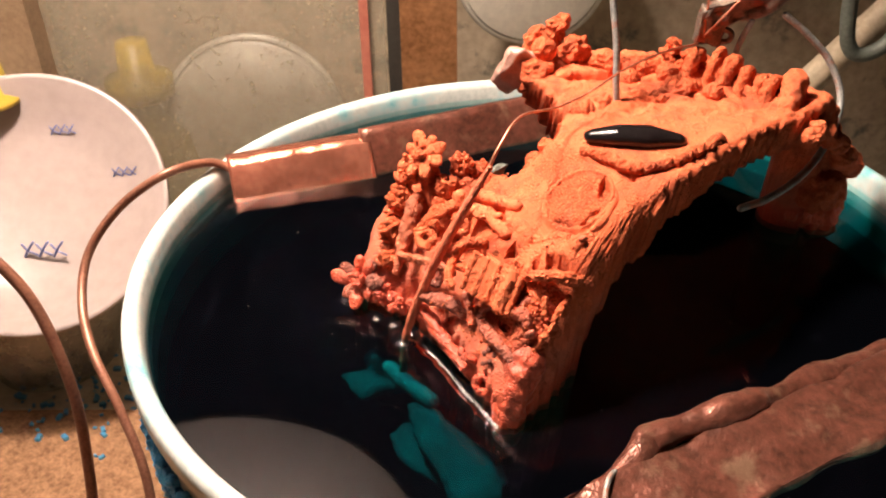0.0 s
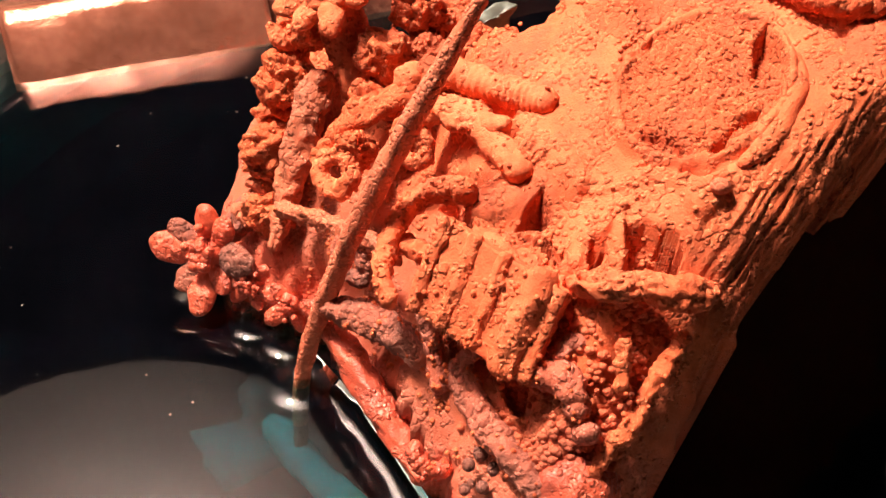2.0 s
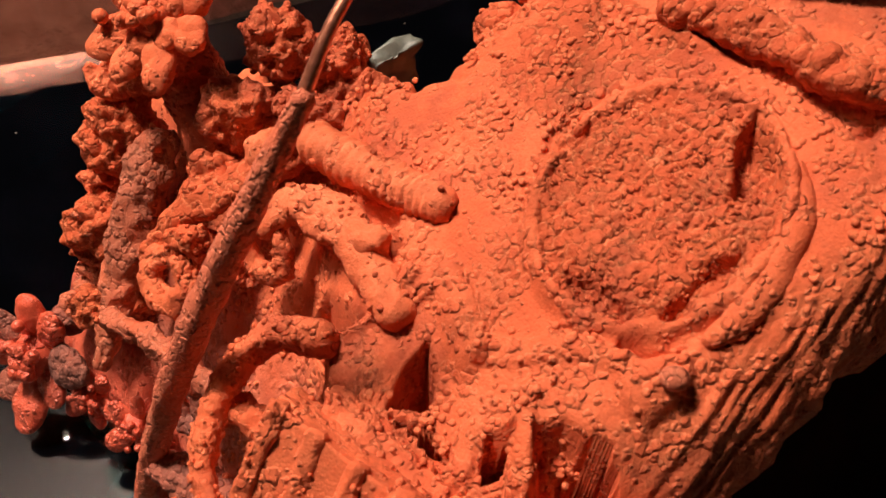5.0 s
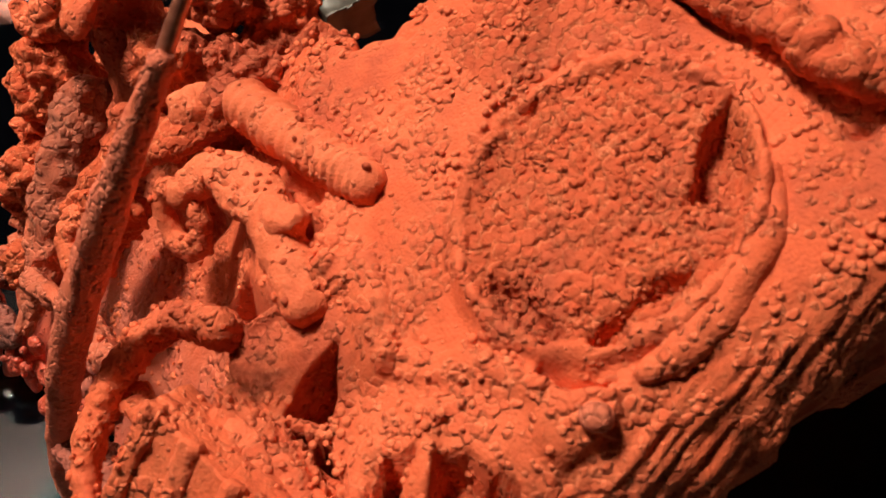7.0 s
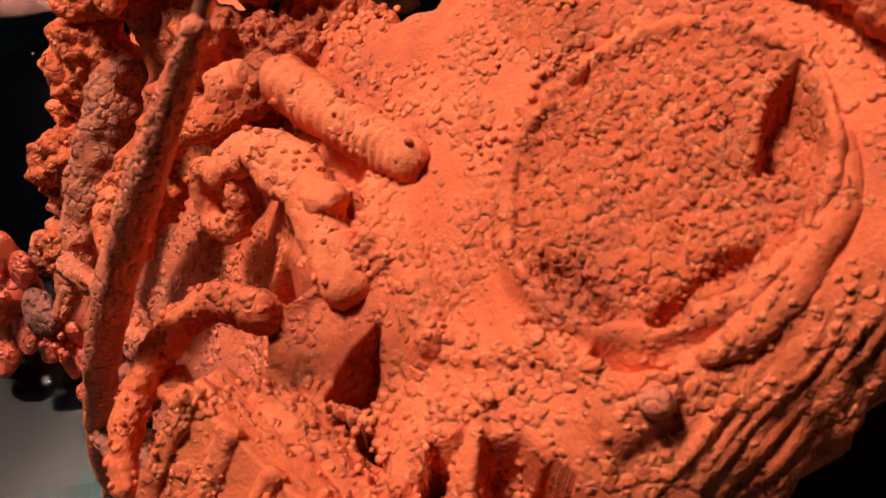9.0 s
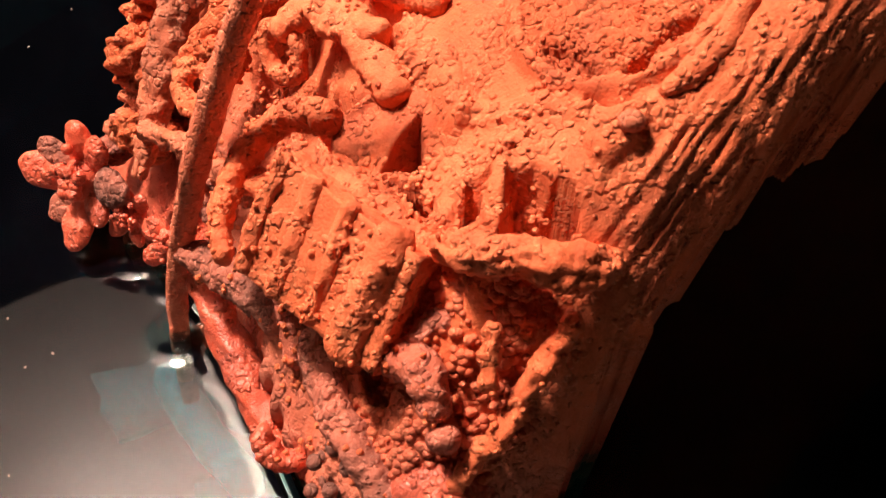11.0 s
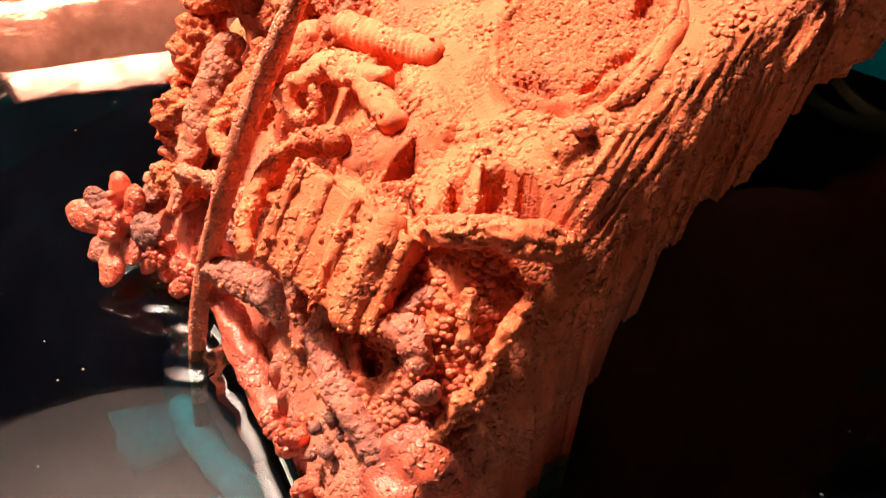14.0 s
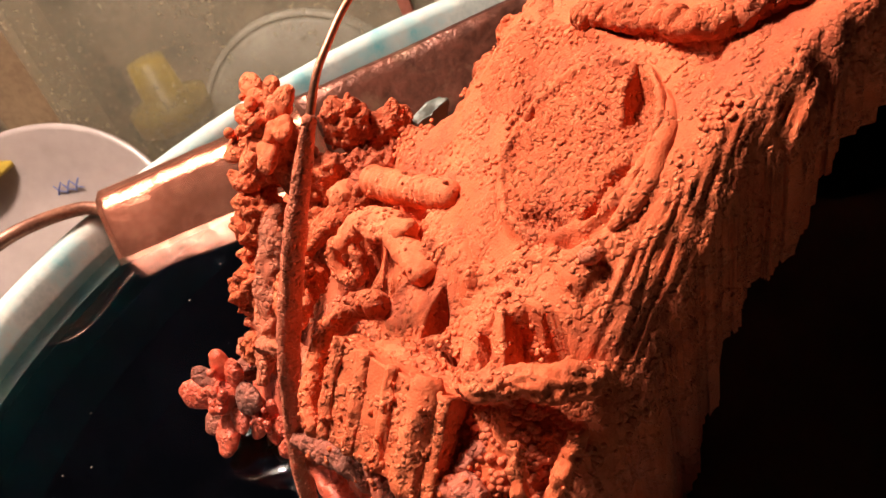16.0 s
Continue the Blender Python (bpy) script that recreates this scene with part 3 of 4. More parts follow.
def build_body(parent):
    xs = np.r_[np.arange(-40, -10, 0.6), np.arange(-10, 66, 0.21), np.arange(66, 172, 0.55)]
    ys = np.r_[np.arange(172, 182, 0.5), np.arange(182, 251, 0.21), np.arange(251, 338, 0.5)]
    X, Y = np.meshgrid(xs, ys, indexing="ij")
    D = outline_distance(OUTLINE, X, Y)
    D = D + 1.0 * np.sin(X * 0.71 + 1.3 * np.sin(Y * 0.45)) * np.sin(Y * 0.83 + 1.1 * np.sin(X * 0.37)) + 0.35 * np.sin(X * 2.1 + Y * 0.7) * np.sin(Y * 1.9 - X * 0.4)
    keep = D > 0
    wander = 0.2 * np.sin(2.3 * X + 1.1 * Y) + 0.15 * np.sin(4.1 * Y - 2.9 * X)
    for shape in OPENINGS:
        keep &= outline_distance(shape, X, Y) + wander < 0
    Z = relief(X, Y)
    edge = np.clip(D / 3.0, 0, 1)
    Z = Z - 3.0 * (1 - np.sqrt(1 - (1 - edge) ** 2))
    A = 0.78 * (X - 30) + 0.62 * (Y - 200)
    under = np.interp(A, [8, 15, 26, 42, 60, 76, 100, 122, 132], [200, 245, 276, 293, 297, 297, 296, 294, 290])
    leg = np.hypot((X - 140) * 0.62 + (Y - 290) * 0.5, ((Y - 290) * 0.62 - (X - 140) * 0.5) * 1.3)
    under = np.where(leg < 13, 200, under)
    under = np.minimum(under, Z - 4.0)
    index = -np.ones(X.shape, int)
    ii, jj = np.nonzero(keep)
    index[ii, jj] = np.arange(len(ii))
    n = len(ii)
    top = np.c_[X[ii, jj], Y[ii, jj], Z[ii, jj]]
    gx, gy = np.gradient(Z, xs, ys)
    nor = np.c_[-gx[ii, jj], -gy[ii, jj], np.ones(n)]
    nor /= np.linalg.norm(nor, axis=1)[:, None]
    sx, sy = np.gradient(sheet(X, Y), xs, ys)
    face = (sy / np.sqrt(1 + sx ** 2 + sy ** 2))[ii, jj]
    push = np.empty(n)
    for k, (x, y, z) in enumerate(top):
        p = Vector((x, y, z))
        wallish = min(1.0, max(0.0, (face[k] - 0.48) * 4))
        back = min(1.0, max(0.0, (y - 252) / 12)) * min(1.0, max(0.0, (x - 26) / 8))
        d = 0.16 * noise.noise(p / 3.2) + 0.35 * noise.noise(p / 9.0) + back * (1.6 * noise.noise(p / 6.0) + 0.7 * noise.noise(p / 2.4))
        drift = noise.noise(p / 5.0)
        q = noise.voronoi(p / 1.05)[0]
        dial = math.hypot(x - DIAL[0], y - DIAL[1])
        if dial < 9.9:  # flat-topped clumps parted by cracks, some broken away
            clump = noise.voronoi(p / 0.9 + Vector((0.5 * drift, 0.6 * noise.noise(p / 1.7), 0)))[0]
            d += 0.26 * min(1.0, (clump[1] - clump[0]) / 0.25) * (1.0 if noise.noise(p / 1.9 + Vector((4, 1, 2))) > -0.22 else 0.15)
            d += 0.10 * (1 - min(1, noise.voronoi(p / 0.5)[0][0] / 0.6) ** 2)
        else:  # round grains grown in drifts
            d += (0.12 * (1 - wallish) + 0.04) * math.sqrt(max(0.0, 1 - (q[0] / 0.46) ** 2)) * min(1.0, max(0.0, (drift - 0.06) * 8))
            d += 0.05 * (1 - min(1, noise.voronoi(p / 0.45)[0][0] / 0.6) ** 2)
        if wallish:  # bark-like ribs running down the wall
            run = x * 0.62 - z * 0.55
            slant = x * 0.5 + z * 0.6
            d += wallish * min(1.0, max(0.0, (x - 37) / 7)) * (0.50 * noise.noise(Vector((run * 0.45, slant * 0.10, 1.0))) + 0.42 * noise.noise(Vector((run * 1.7, slant * 0.16, 5.0))) + 0.30 * noise.noise(Vector((run * 3.4, slant * 0.5, 8.0))))
        push[k] = d * (1.0 if wallish else min(1.0, max(0.15, 1.6 * nor[k][2])))
    top = top + nor * push[:, None]
    drop = np.clip((Z - under)[ii, jj], 0, 40)
    bot = np.c_[X[ii, jj] - 0.10 * drop, Y[ii, jj] + 0.22 * drop, under[ii, jj]]
    verts = np.vstack([top, bot]) * MM
    quads = keep[:-1, :-1] & keep[1:, :-1] & keep[1:, 1:] & keep[:-1, 1:]
    qi, qj = np.nonzero(quads)
    a, b, c, d = index[qi, qj], index[qi + 1, qj], index[qi + 1, qj + 1], index[qi, qj + 1]
    faces = np.vstack([np.c_[a, b, c, d], np.c_[d + n, c + n, b + n, a + n]])
    edges = {}
    for p, q in np.vstack([np.c_[a, b], np.c_[b, c], np.c_[c, d], np.c_[d, a]]).tolist():
        edges[(p, q)] = 1
    side = [(q, p, p + n, q + n) for p, q in edges if (q, p) not in edges]
    me = bpy.data.meshes.new("body")
    me.from_pydata(verts.tolist(), [], faces.tolist() + side)
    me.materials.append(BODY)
    me.materials.append(CRUSTY)
    mx, my = X[qi, qj], Y[qi, qj]
    rough_part = (np.hypot(mx - DIAL[0], my - DIAL[1]) < 9.3) | (outline_distance(PEBBLED, mx, my) + 0.8 * np.sin(2.1 * mx + my) > 0)
    slots = np.zeros(len(me.polygons), int)
    slots[:len(qi)] = rough_part
    me.polygons.foreach_set("material_index", slots.tolist())
    me.polygons.foreach_set("use_smooth", [True] * len(me.polygons))
    ob = new("body", me)
    ob.parent = parent
    ob.matrix_parent_inverse = Matrix.Translation(-parent.location)
    return ob


def on(x, y, up=0.0):
    """A place on the body's top, in mm."""
    return (x, y, float(relief(x, y)[0]) + up)


art = thing("plated_sculpture", (0.05, 0.24, 0.20), "arched electroformed sculpture crusted with orange copper, standing in the solution", "sculpture")
build_body(art)
R1 = (0.55, 0.36, 1.0, 1.9)

# ribbed block with its four ridges
BLK, BA, BB, BN = np.array((16.0, 204.8, 283.6)), np.array((6.7, -4.8, -1.7)), np.array((-2.2, -3.1, -4.2)), np.array((-0.8, -1.7, 1.7))
ribbed = part("ribbed_block", Geo().put(*block(BLK, BA, BB, BN, 24)), COPPER, art, rough=(0.18, 0.2, 1.0, 2.2))
for k in (-0.9, -0.42, 0.08, 0.62):
    q = BLK + BA * k + BN * 0.95
    part("ridge", Geo().put(*tube([q - BB * 0.95, q, q + BB * 0.9], 0.95 if k != 0.62 else 1.9, 14, 9, 0.6, 0.4)), COPPER, ribbed, rough=(0.22, 0.22, 1.0, 2.2))
part("block_cap", Geo().put(*block((18.8, 207.6, 285.6), (5.2, -3.7, -1.3), (1.4, 2.8, 0.9), (-0.4, -0.8, 0.8), 16)), COPPER, ribbed, rough=(0.6, 0.25, 1.2, 3.0))

# hook curling round the block, and its knob
part("hook", Geo().put(*tube([(13.9, 219.0, 288.3), (9.6, 220.5, 287.1), (6.0, 218.9, 285.2), (3.8, 214.8, 283.0), (3.3, 211.1, 281.6), (4.3, 207.7, 280.8)], [1.5, 1.4, 1.35, 1.3, 1.2, 0.9], 18, 12, 1.35)), COPPER, art, rough=(0.3, 0.34, 0.9, 1.9))
part("hook_stem", Geo().put(*tube([(5.9, 215.8, 282.6), (10.6, 211.9, 283.2)], [1.4, 1.5], 16, 12)), COPPER, art, rough=R1)

# tubes
part("threaded_tube", Geo().put(*tube([(12.0, 239.5, 293.3), (19.0, 233.3, 293.9), (24.5, 229.0, 294.6)], [2.3, 2.2, 1.9], 24, 30, threads=1.57)), SMOOTH, art, rough=(0.25, 0.0, 1.0, 2.6))
part("elbow_tube", Geo().put(*tube([(7.3, 232.0, 289.4), (10.1, 233.2, 290.8), (14.7, 230.7, 291.8), (17.8, 225.1, 291.1), (20.5, 219.9, 290.4)], [1.5, 1.9, 2.1, 2.1, 1.7], 22, 14)), SMOOTH, art, rough=(0.3, 0.18, 1.0, 2.2))
part("curled_ring", Geo().put(*ring((7.0, 231.1, 287.2), (-0.5, -0.75, 0.45), 2.2, 0.95, squash=1.25)), COPPER, art, rough=(0.35, 0.3, 0.9, 1.9))

# border round the square hole
part("cross_bar", Geo().put(*tube([(25.6, 203.6, 287.2), (27.8, 201.2, 289.2), (31.6, 200.2, 289.8), (35.2, 199.4, 289.8), (38.4, 200.2, 288.4), (40.0, 203.2, 286.6)], [1.2, 1.6, 1.5, 1.8, 1.8, 1.2], 18, 14, 1.0, 0.3)), COPPER, art, rough=(0.4, 0.34, 0.9, 1.9))
part("round_knob", Geo().put(*ball(on(41.1, 208.6, 0.3), (1.1, 1.0, 0.9), (0, 0, 0), 3)), DULL, art, rough=(0.1, 0.05, 0.8, 2.0))

# loose grains lying in the worn parts of the dial
rng = np.random.default_rng(9)
g = Geo()
a, r = rng.uniform(0, 6.283, 900), 9.2 * np.sqrt(rng.uniform(0, 1, 900))
spots = np.c_[DIAL[0] + r * np.cos(a), DIAL[1] + r * np.sin(a)]
for cx, cy in ((36.6, 216.6), (44.4, 216.0), (42.0, 214.6)):
    spots = np.vstack([spots, np.array((cx, cy)) + rng.normal(0, 0.8, (26, 2))])
for (x, y), z in zip(spots, relief(spots[:, 0], spots[:, 1])):
    q = rng.uniform(0.13, 0.34)
    g.put(*ball((x, y, z + 0.16), (q * rng.uniform(0.9, 1.3), q, q * 0.5), (20, -20, rng.uniform(0, 180)), 2))
tagged(part("dial_fill", g, CRUSTY, art, "packed copper grains filling the round dial"), kind="stuff")
part("crescent", Geo().put(*tube([on(x, y, -0.2) for x, y in [(51.7, 222.5), (51.6, 219.7), (50.4, 217.0), (48.5, 214.5), (46.1, 212.3), (43.9, 211.1)]], [0.6, 1.1, 1.35, 1.4, 1.3, 0.7], 16, 12)), COPPER, art, rough=(0.2, 0.1, 1.2, 3.0))

# polished stone sunk in the crest, with its bead lip
part("black_stone", Geo().put(*tube([(46.8, 244.5, 310.6), (55, 242, 312.0), (64, 240.0, 312.2), (73.5, 240.4, 310.8)], [2.4, 3.9, 4.3, 2.4], 28, 12, 0.75)), STONE, art, "glossy black polished stone")
g = Geo()
for k in range(40):
    u = k / 39
    p = spline([(44.9, 238.7, 308.4), (48.9, 235.5, 308.7), (52.6, 232.0, 308.8), (57.2, 226.9, 308.9), (68, 227.0, 310.5), (78, 234, 311.0), (86, 242, 310.5)], 25)[int(u * 149)]
    part("lip_bead", Geo().put(*ball(p, rng.uniform(1.3, 2.1, 3), rng.uniform(0, 180, 3), 3)), CRUSTY, art, rough=(0.4, 0.2, 1.1, 2.2))



# leaf strip, ring tile, twigs and eyelet on the left flank
part("leaf_strip", Geo().put(*tube([(-7.0, 247.0, 287.5), (-9.6, 241.4, 281.6), (-12.0, 235.6, 274.8), (-13.9, 230.2, 269.6)], [2.3, 2.6, 1.7, 0.9], 18, 14, 0.7, 0.4)), DULL, art, rough=(0.4, 0.2, 1.0, 2.0))
part("pale_knob", Geo().put(*ball((6.8, 240.6, 291.0), (2.6, 2.2, 2.6), (0, 20, 30), 4)), SMOOTH, art, rough=(0.5, 0.2, 1.1, 2.6))
part("side_web", Geo().put(*tube([(-7.0, 236.0, 281.0), (-2.0, 237.5, 286.0), (4.0, 238.0, 289.5), (10.0, 241.5, 292.0)], [1.2, 1.9, 1.7, 2.4], 16, 12, 0.8, 0.3)), CRUSTY, art, rough=(0.5, 0.3, 1.1, 2.4))
part("side_web", Geo().put(*tube([(9.5, 233.0, 291.0), (13.5, 229.5, 291.5), (18.5, 226.0, 293.0)], [1.0, 1.3, 1.6], 14, 10)), SMOOTH, art, rough=R1)
part("ring_tile", Geo().put(*ring((-4.0, 232.4, 281.5), (-0.5, -0.55, 0.65), 2.5, 1.2, squash=1.15)), COPPER, art, rough=R1)
part("twig", Geo().put(*tube([(-12.4, 233.0, 274.4), (-5.6, 228.0, 276.0), (0.4, 222.0, 278.0), (4.5, 217.5, 278.4)], [1.0, 1.3, 1.2, 1.0], 12, 10, 1, 0.3)), DULL, art, rough=R1)
part("eyelet", Geo().put(*ring((-1.6, 221.6, 274.4), (-0.5, -0.7, 0.5), 2.0, 1.0, squash=1.3)), BROWN, art, rough=R1)
part("dark_pod", Geo().put(*tube([(-4.6, 217.4, 269.6), (-0.4, 214.8, 270.6), (4.6, 210.6, 271.4), (7.4, 207.0, 270.6)], [1.6, 2.3, 2.2, 1.2], 18, 12)), BROWN, art, rough=(0.5, 0.45, 0.9, 2.0))
part("strut", Geo().put(*tube([(9.0, 209.2, 277.0), (9.4, 206.0, 273.0), (10.2, 203.4, 270.0)], [1.7, 1.1, 1.3], 14, 10)), PINK, art, rough=(0.35, 0.2, 1.0, 2.2))
part("strut", Geo().put(*tube([(15.6, 204.0, 277.4), (12.6, 202.4, 273.6), (14.8, 197.4, 271.8), (18.0, 192.4, 270.8), (21.5, 188.4, 269.0)], [0.9, 1.3, 1.8, 1.7, 1.6], 14, 10)), PINK, art, rough=(0.6, 0.4, 1.0, 2.0))
part("strut", Geo().put(*tube([(17.5, 200.5, 277.6), (22.0, 198.8, 279.6), (26.0, 199.6, 282.0)], [1.0, 1.0, 1.2], 12, 8)), PINK, art, rough=(0.5, 0.35, 1.0, 2.0))
part("bent_lump", Geo().put(*tube([(21.0, 197.6, 279.0), (24.0, 195.6, 279.8), (25.4, 192.8, 278.2)], [1.5, 1.9, 1.4], 16, 10)), PINK, art, rough=R1)
part("smooth_bead", Geo().put(*ball((26.0, 190.9, 276.6), (1.5, 1.3, 2.0), (30, 10, 20), 3)), PINK, art, rough=(0.15, 0.05, 1.0, 2.0))
part("short_stub", Geo().put(*tube([(30.2, 196.6, 284.4), (30.0, 193.8, 281.2)], [0.9, 0.8], 12, 10)), COPPER, art, rough=R1)
part("edge_rib", Geo().put(*tube([(37.0, 197.6, 284.4), (33.6, 194.4, 280.8), (30.6, 191.4, 276.8), (27.0, 188.6, 272.6)], [0.9, 1.0, 1.0, 0.8], 14, 12)), COPPER, art, rough=R1)

# wet band, shell fan and small ring just over the solution
part("wet_band", Geo().put(*tube([(-5.0, 219.0, 264.0), (-0.6, 211.6, 261.5), (3.6, 204.8, 259.8), (7.6, 198.6, 257.6)], [1.9, 2.2, 2.0, 1.6], 16, 10, 1, 0.3)), WET, art, rough=(0.3, 0.15, 1.2, 2.6))
g = Geo()
for k in range(9):
    a = radians(150 + k * 24)
    c = np.array((8.6, 196.6, 263.0))
    g.put(*tube([c, c + 2.6 * np.array((math.cos(a) * 0.8, math.sin(a) * 0.6, 0.4 - 0.5 * math.sin(a + 2)))], [0.6, 1.0], 10, 6))
part("shell_fan", g, WET, art, rough=R1)
part("small_ring", Geo().put(*ring((13.0, 189.4, 259.0), (-0.5, -0.75, 0.4), 2.3, 1.2)), WET, art, "red wet copper ring", rough=R1)
g = Geo()
for k in range(16):
    p = (14.5 + rng.normal(0, 1.4), 193.0 + rng.normal(0, 1.6), 265 + rng.normal(0, 1.6))
    g.put(*ball(p, rng.uniform(0.6, 1.2), (0, 0, 0), 2))
tagged(part("bead_patch", g, BROWN, art), kind="stuff")
part("toe", Geo().put(*tube([(26, 190, 268), (22.5, 186.5, 262), (20.5, 184.0, 255), (20, 183, 246)], [5.2, 5.2, 4.8, 4.4], 30, 18, 1.0, 0.25)), WET, art, "red wet copper foot entering the solution", rough=(0.4, 0.1, 1.4, 3.6))


def flower(name, centre, face, size, petals, material, label, second=None):
    """A rosette of fleshy petals round a head of grains."""
    n = Vector(face).normalized()
    a = n.orthogonal().normalized()
    b = n.cross(a)
    core = part(name, Geo().put(*ball(centre, size * 0.42, (0, 0, 0), 3)), material, art, label, rough=(0.3, 0.3, 1.0, 2.0))
    for ring_no, (count, reach, lift) in enumerate(petals):
        for k in range(count):
            u = 2 * math.pi * (k + 0.5 * ring_no) / count + rng.uniform(-0.15, 0.15)
            d = a * math.cos(u) + b * math.sin(u)
            c = Vector(centre)
            s = size * rng.uniform(0.85, 1.15)
            tip = (d * math.cos(0.5 * lift + 0.15) + n * math.sin(0.5 * lift + 0.15)).normalized()
            wide = tip.cross(n).normalized()
            turn = Matrix((tip, wide, tip.cross(wide))).transposed().to_euler()
            shape = ball(c + d * 0.16 * s + tip * s * reach * 0.55, (s * 0.50 * reach, s * 0.31, s * 0.17), [math.degrees(q) for q in turn], 4)
            part("petal", Geo().put(*shape), second if second and k % 3 == 0 else material, core, rough=(0.35, 0.10, 0.9, 2.6))
    g = Geo()
    for k in range(18):
        d = (a * rng.normal() + b * rng.normal()) * size * 0.2
        g.put(*ball(Vector(centre) + d + n * size * 0.45, size * rng.uniform(0.09, 0.15), (0, 0, 0), 2))
    part("stamen_tuft", g, material, core)


flower("low_flower", (-26.6, 238.4, 260.8), (-0.35, -0.75, 0.55), 7.4, [(8, 1.0, 0.3)], WET, "red wet copper flower touching the solution", second=BROWN)
flower("high_flower", (-4.6, 252.0, 300.0), (-0.45, -0.6, 0.7), 6.4, [(8, 1.05, 0.1), (5, 0.6, 0.5)], COPPER, "orange copper flower with fleshy petals")
flower("edge_flower", (-19.0, 233.5, 259.0), (-0.4, -0.8, 0.4), 4.0, [(6, 1.0, 0.1)], WET, "red flower beside the waterline")
flower("edge_flower", (-12.5, 229.0, 259.0), (-0.4, -0.8, 0.4), 4.2, [(5, 1.0, 0.1)], WET, "small red flower at the waterline")
part("flower_stalk", Geo().put(*tube([(-24, 243, 262), (-18, 246, 266), (-10, 248, 274)], [2.2, 2.6, 3.2], 14, 10)), BROWN, art, rough=R1)
part("flower_stalk", Geo().put(*tube([(-4.6, 253, 299), (-3.0, 252, 293), (0, 248, 286)], [3.0, 3.6, 4.0], 16, 10)), COPPER, art, rough=R1)

# overlapping petals down the left edge
for k in range(30):
    u = k / 29
    q = np.array((-11.5, 253.5, 291.0)) * (1 - u) + np.array((-17.0, 240.5, 267.0)) * u + rng.normal(0, 1.3, 3)
    d = np.array((-0.75, -0.2, rng.uniform(-0.1, 0.9))) * rng.uniform(1.6, 2.8)
    w = rng.uniform(0.75, 1.25)
    part("scale_petal", Geo().put(*tube([q - d * 0.6, q + d * 0.2, q + d + rng.normal(0, 0.7, 3)], [1.7 * w, 2.0 * w, 1.0 * w], 14, 8, rng.uniform(0.35, 0.6), 0.3)), (COPPER, CRUSTY)[k % 2] if u < 0.65 else DULL, art, rough=(0.4, 0.22, 1.0, 2.0))
for c, r in (((-12, 250.5, 285), (4.5, 3.5, 4.5)), ((-15, 245, 276), (5, 3.5, 5)), ((-9, 255, 292), (4.6, 3.4, 4.0)), ((-16, 240, 268), (4, 3, 4)), ((3.5, 246.5, 291.5), (4.4, 3.6, 4.2)), ((7.5, 251, 297), (3.6, 3.2, 4.2)), ((1.0, 240.5, 287.5), (3.4, 2.6, 2.6)), ((11.0, 245.0, 292.5), (4.2, 3.0, 2.4)), ((-1.5, 234.5, 283.5), (3.0, 2.4, 2.6)), ((13.0, 251.0, 293.5), (3.6, 3.0, 4.6)), ((16.5, 248.0, 291.5), (3.0, 2.6, 2.6))):
    part("crust_lump", Geo().put(*ball(c, r, tuple(rng.uniform(-30, 30, 3)), 4)), CRUSTY, art, rough=(1.5, 0.4, 1.0, 2.4))


def rosebud(name, centre, size, material=None):
    core = part(name, Geo().put(*ball(centre, size * 0.8, (0, 0, 0), 4)), material or CRUSTY, art, rough=(0.5, 0.25, 1.0, 2.6))
    for k in range(9):
        d = Vector(rng.normal(0, 1, 3)).normalized()
        d.z, d.y = abs(d.z) * 0.8, -abs(d.y)
        part("curl", Geo().put(*ring(Vector(centre) + d * size * 0.55, d, size * rng.uniform(0.3, 0.5), size * 0.17, 22, 10)), material or COPPER, core, rough=(0.3, 0.2, 1.0, 2.0))
    return core


rosebud("rosebud", (31.0, 249.0, 299.4), 3.8)
rosebud("rosebud", (34.5, 253.0, 302.6), 3.2)
rosebud("rosebud", (46.0, 266.0, 308.0), 6.4)
rosebud("rosebud", (54.0, 272.0, 308.0), 5.0)

rosebud("rosebud", (66.0, 290.0, 309.0), 5.0)
rosebud("rosebud", (80.0, 292.0, 310.5), 4.6)
rosebud("rosebud", (38.0, 306.0, 314.0), 5.4)
rosebud("rosebud", (92.0, 276.0, 310.0), 4.2)
# back crest: knotty clusters, claw ribs and a column
for c, r, turn in (((36, 312, 314), (5, 5, 6), (0, 0, 0)), ((43, 318, 316), (4, 4, 7), (0, 20, 0)), ((50, 312, 311), (6, 5, 5), (0, 0, 30)), ((35, 300, 306), (6, 6, 6), (10, 0, 0)),
                   ((62, 304, 309), (8, 4, 3.5), (0, 0, -20)), ((74, 300, 309), (7, 5, 4), (0, 0, 20)), ((84, 304, 312), (3, 3, 6), (0, 0, 0)), ((88, 300, 310), (3, 3, 5.5), (0, 10, 0)),
                   ((46, 290, 305), (7, 3, 2.6), (0, 0, -15)), ((60, 290, 306), (6, 3, 2.6), (0, 0, 10)), ((82, 282, 309), (7, 6, 3), (0, 0, 20)), ((70, 276, 308), (8, 5, 2.5), (0, 0, -20))):
    part("crest_knot", Geo().put(*ball(c, r, turn, 4)), CRUSTY, art, rough=(2.2, 0.5, 1.3, 3.0))
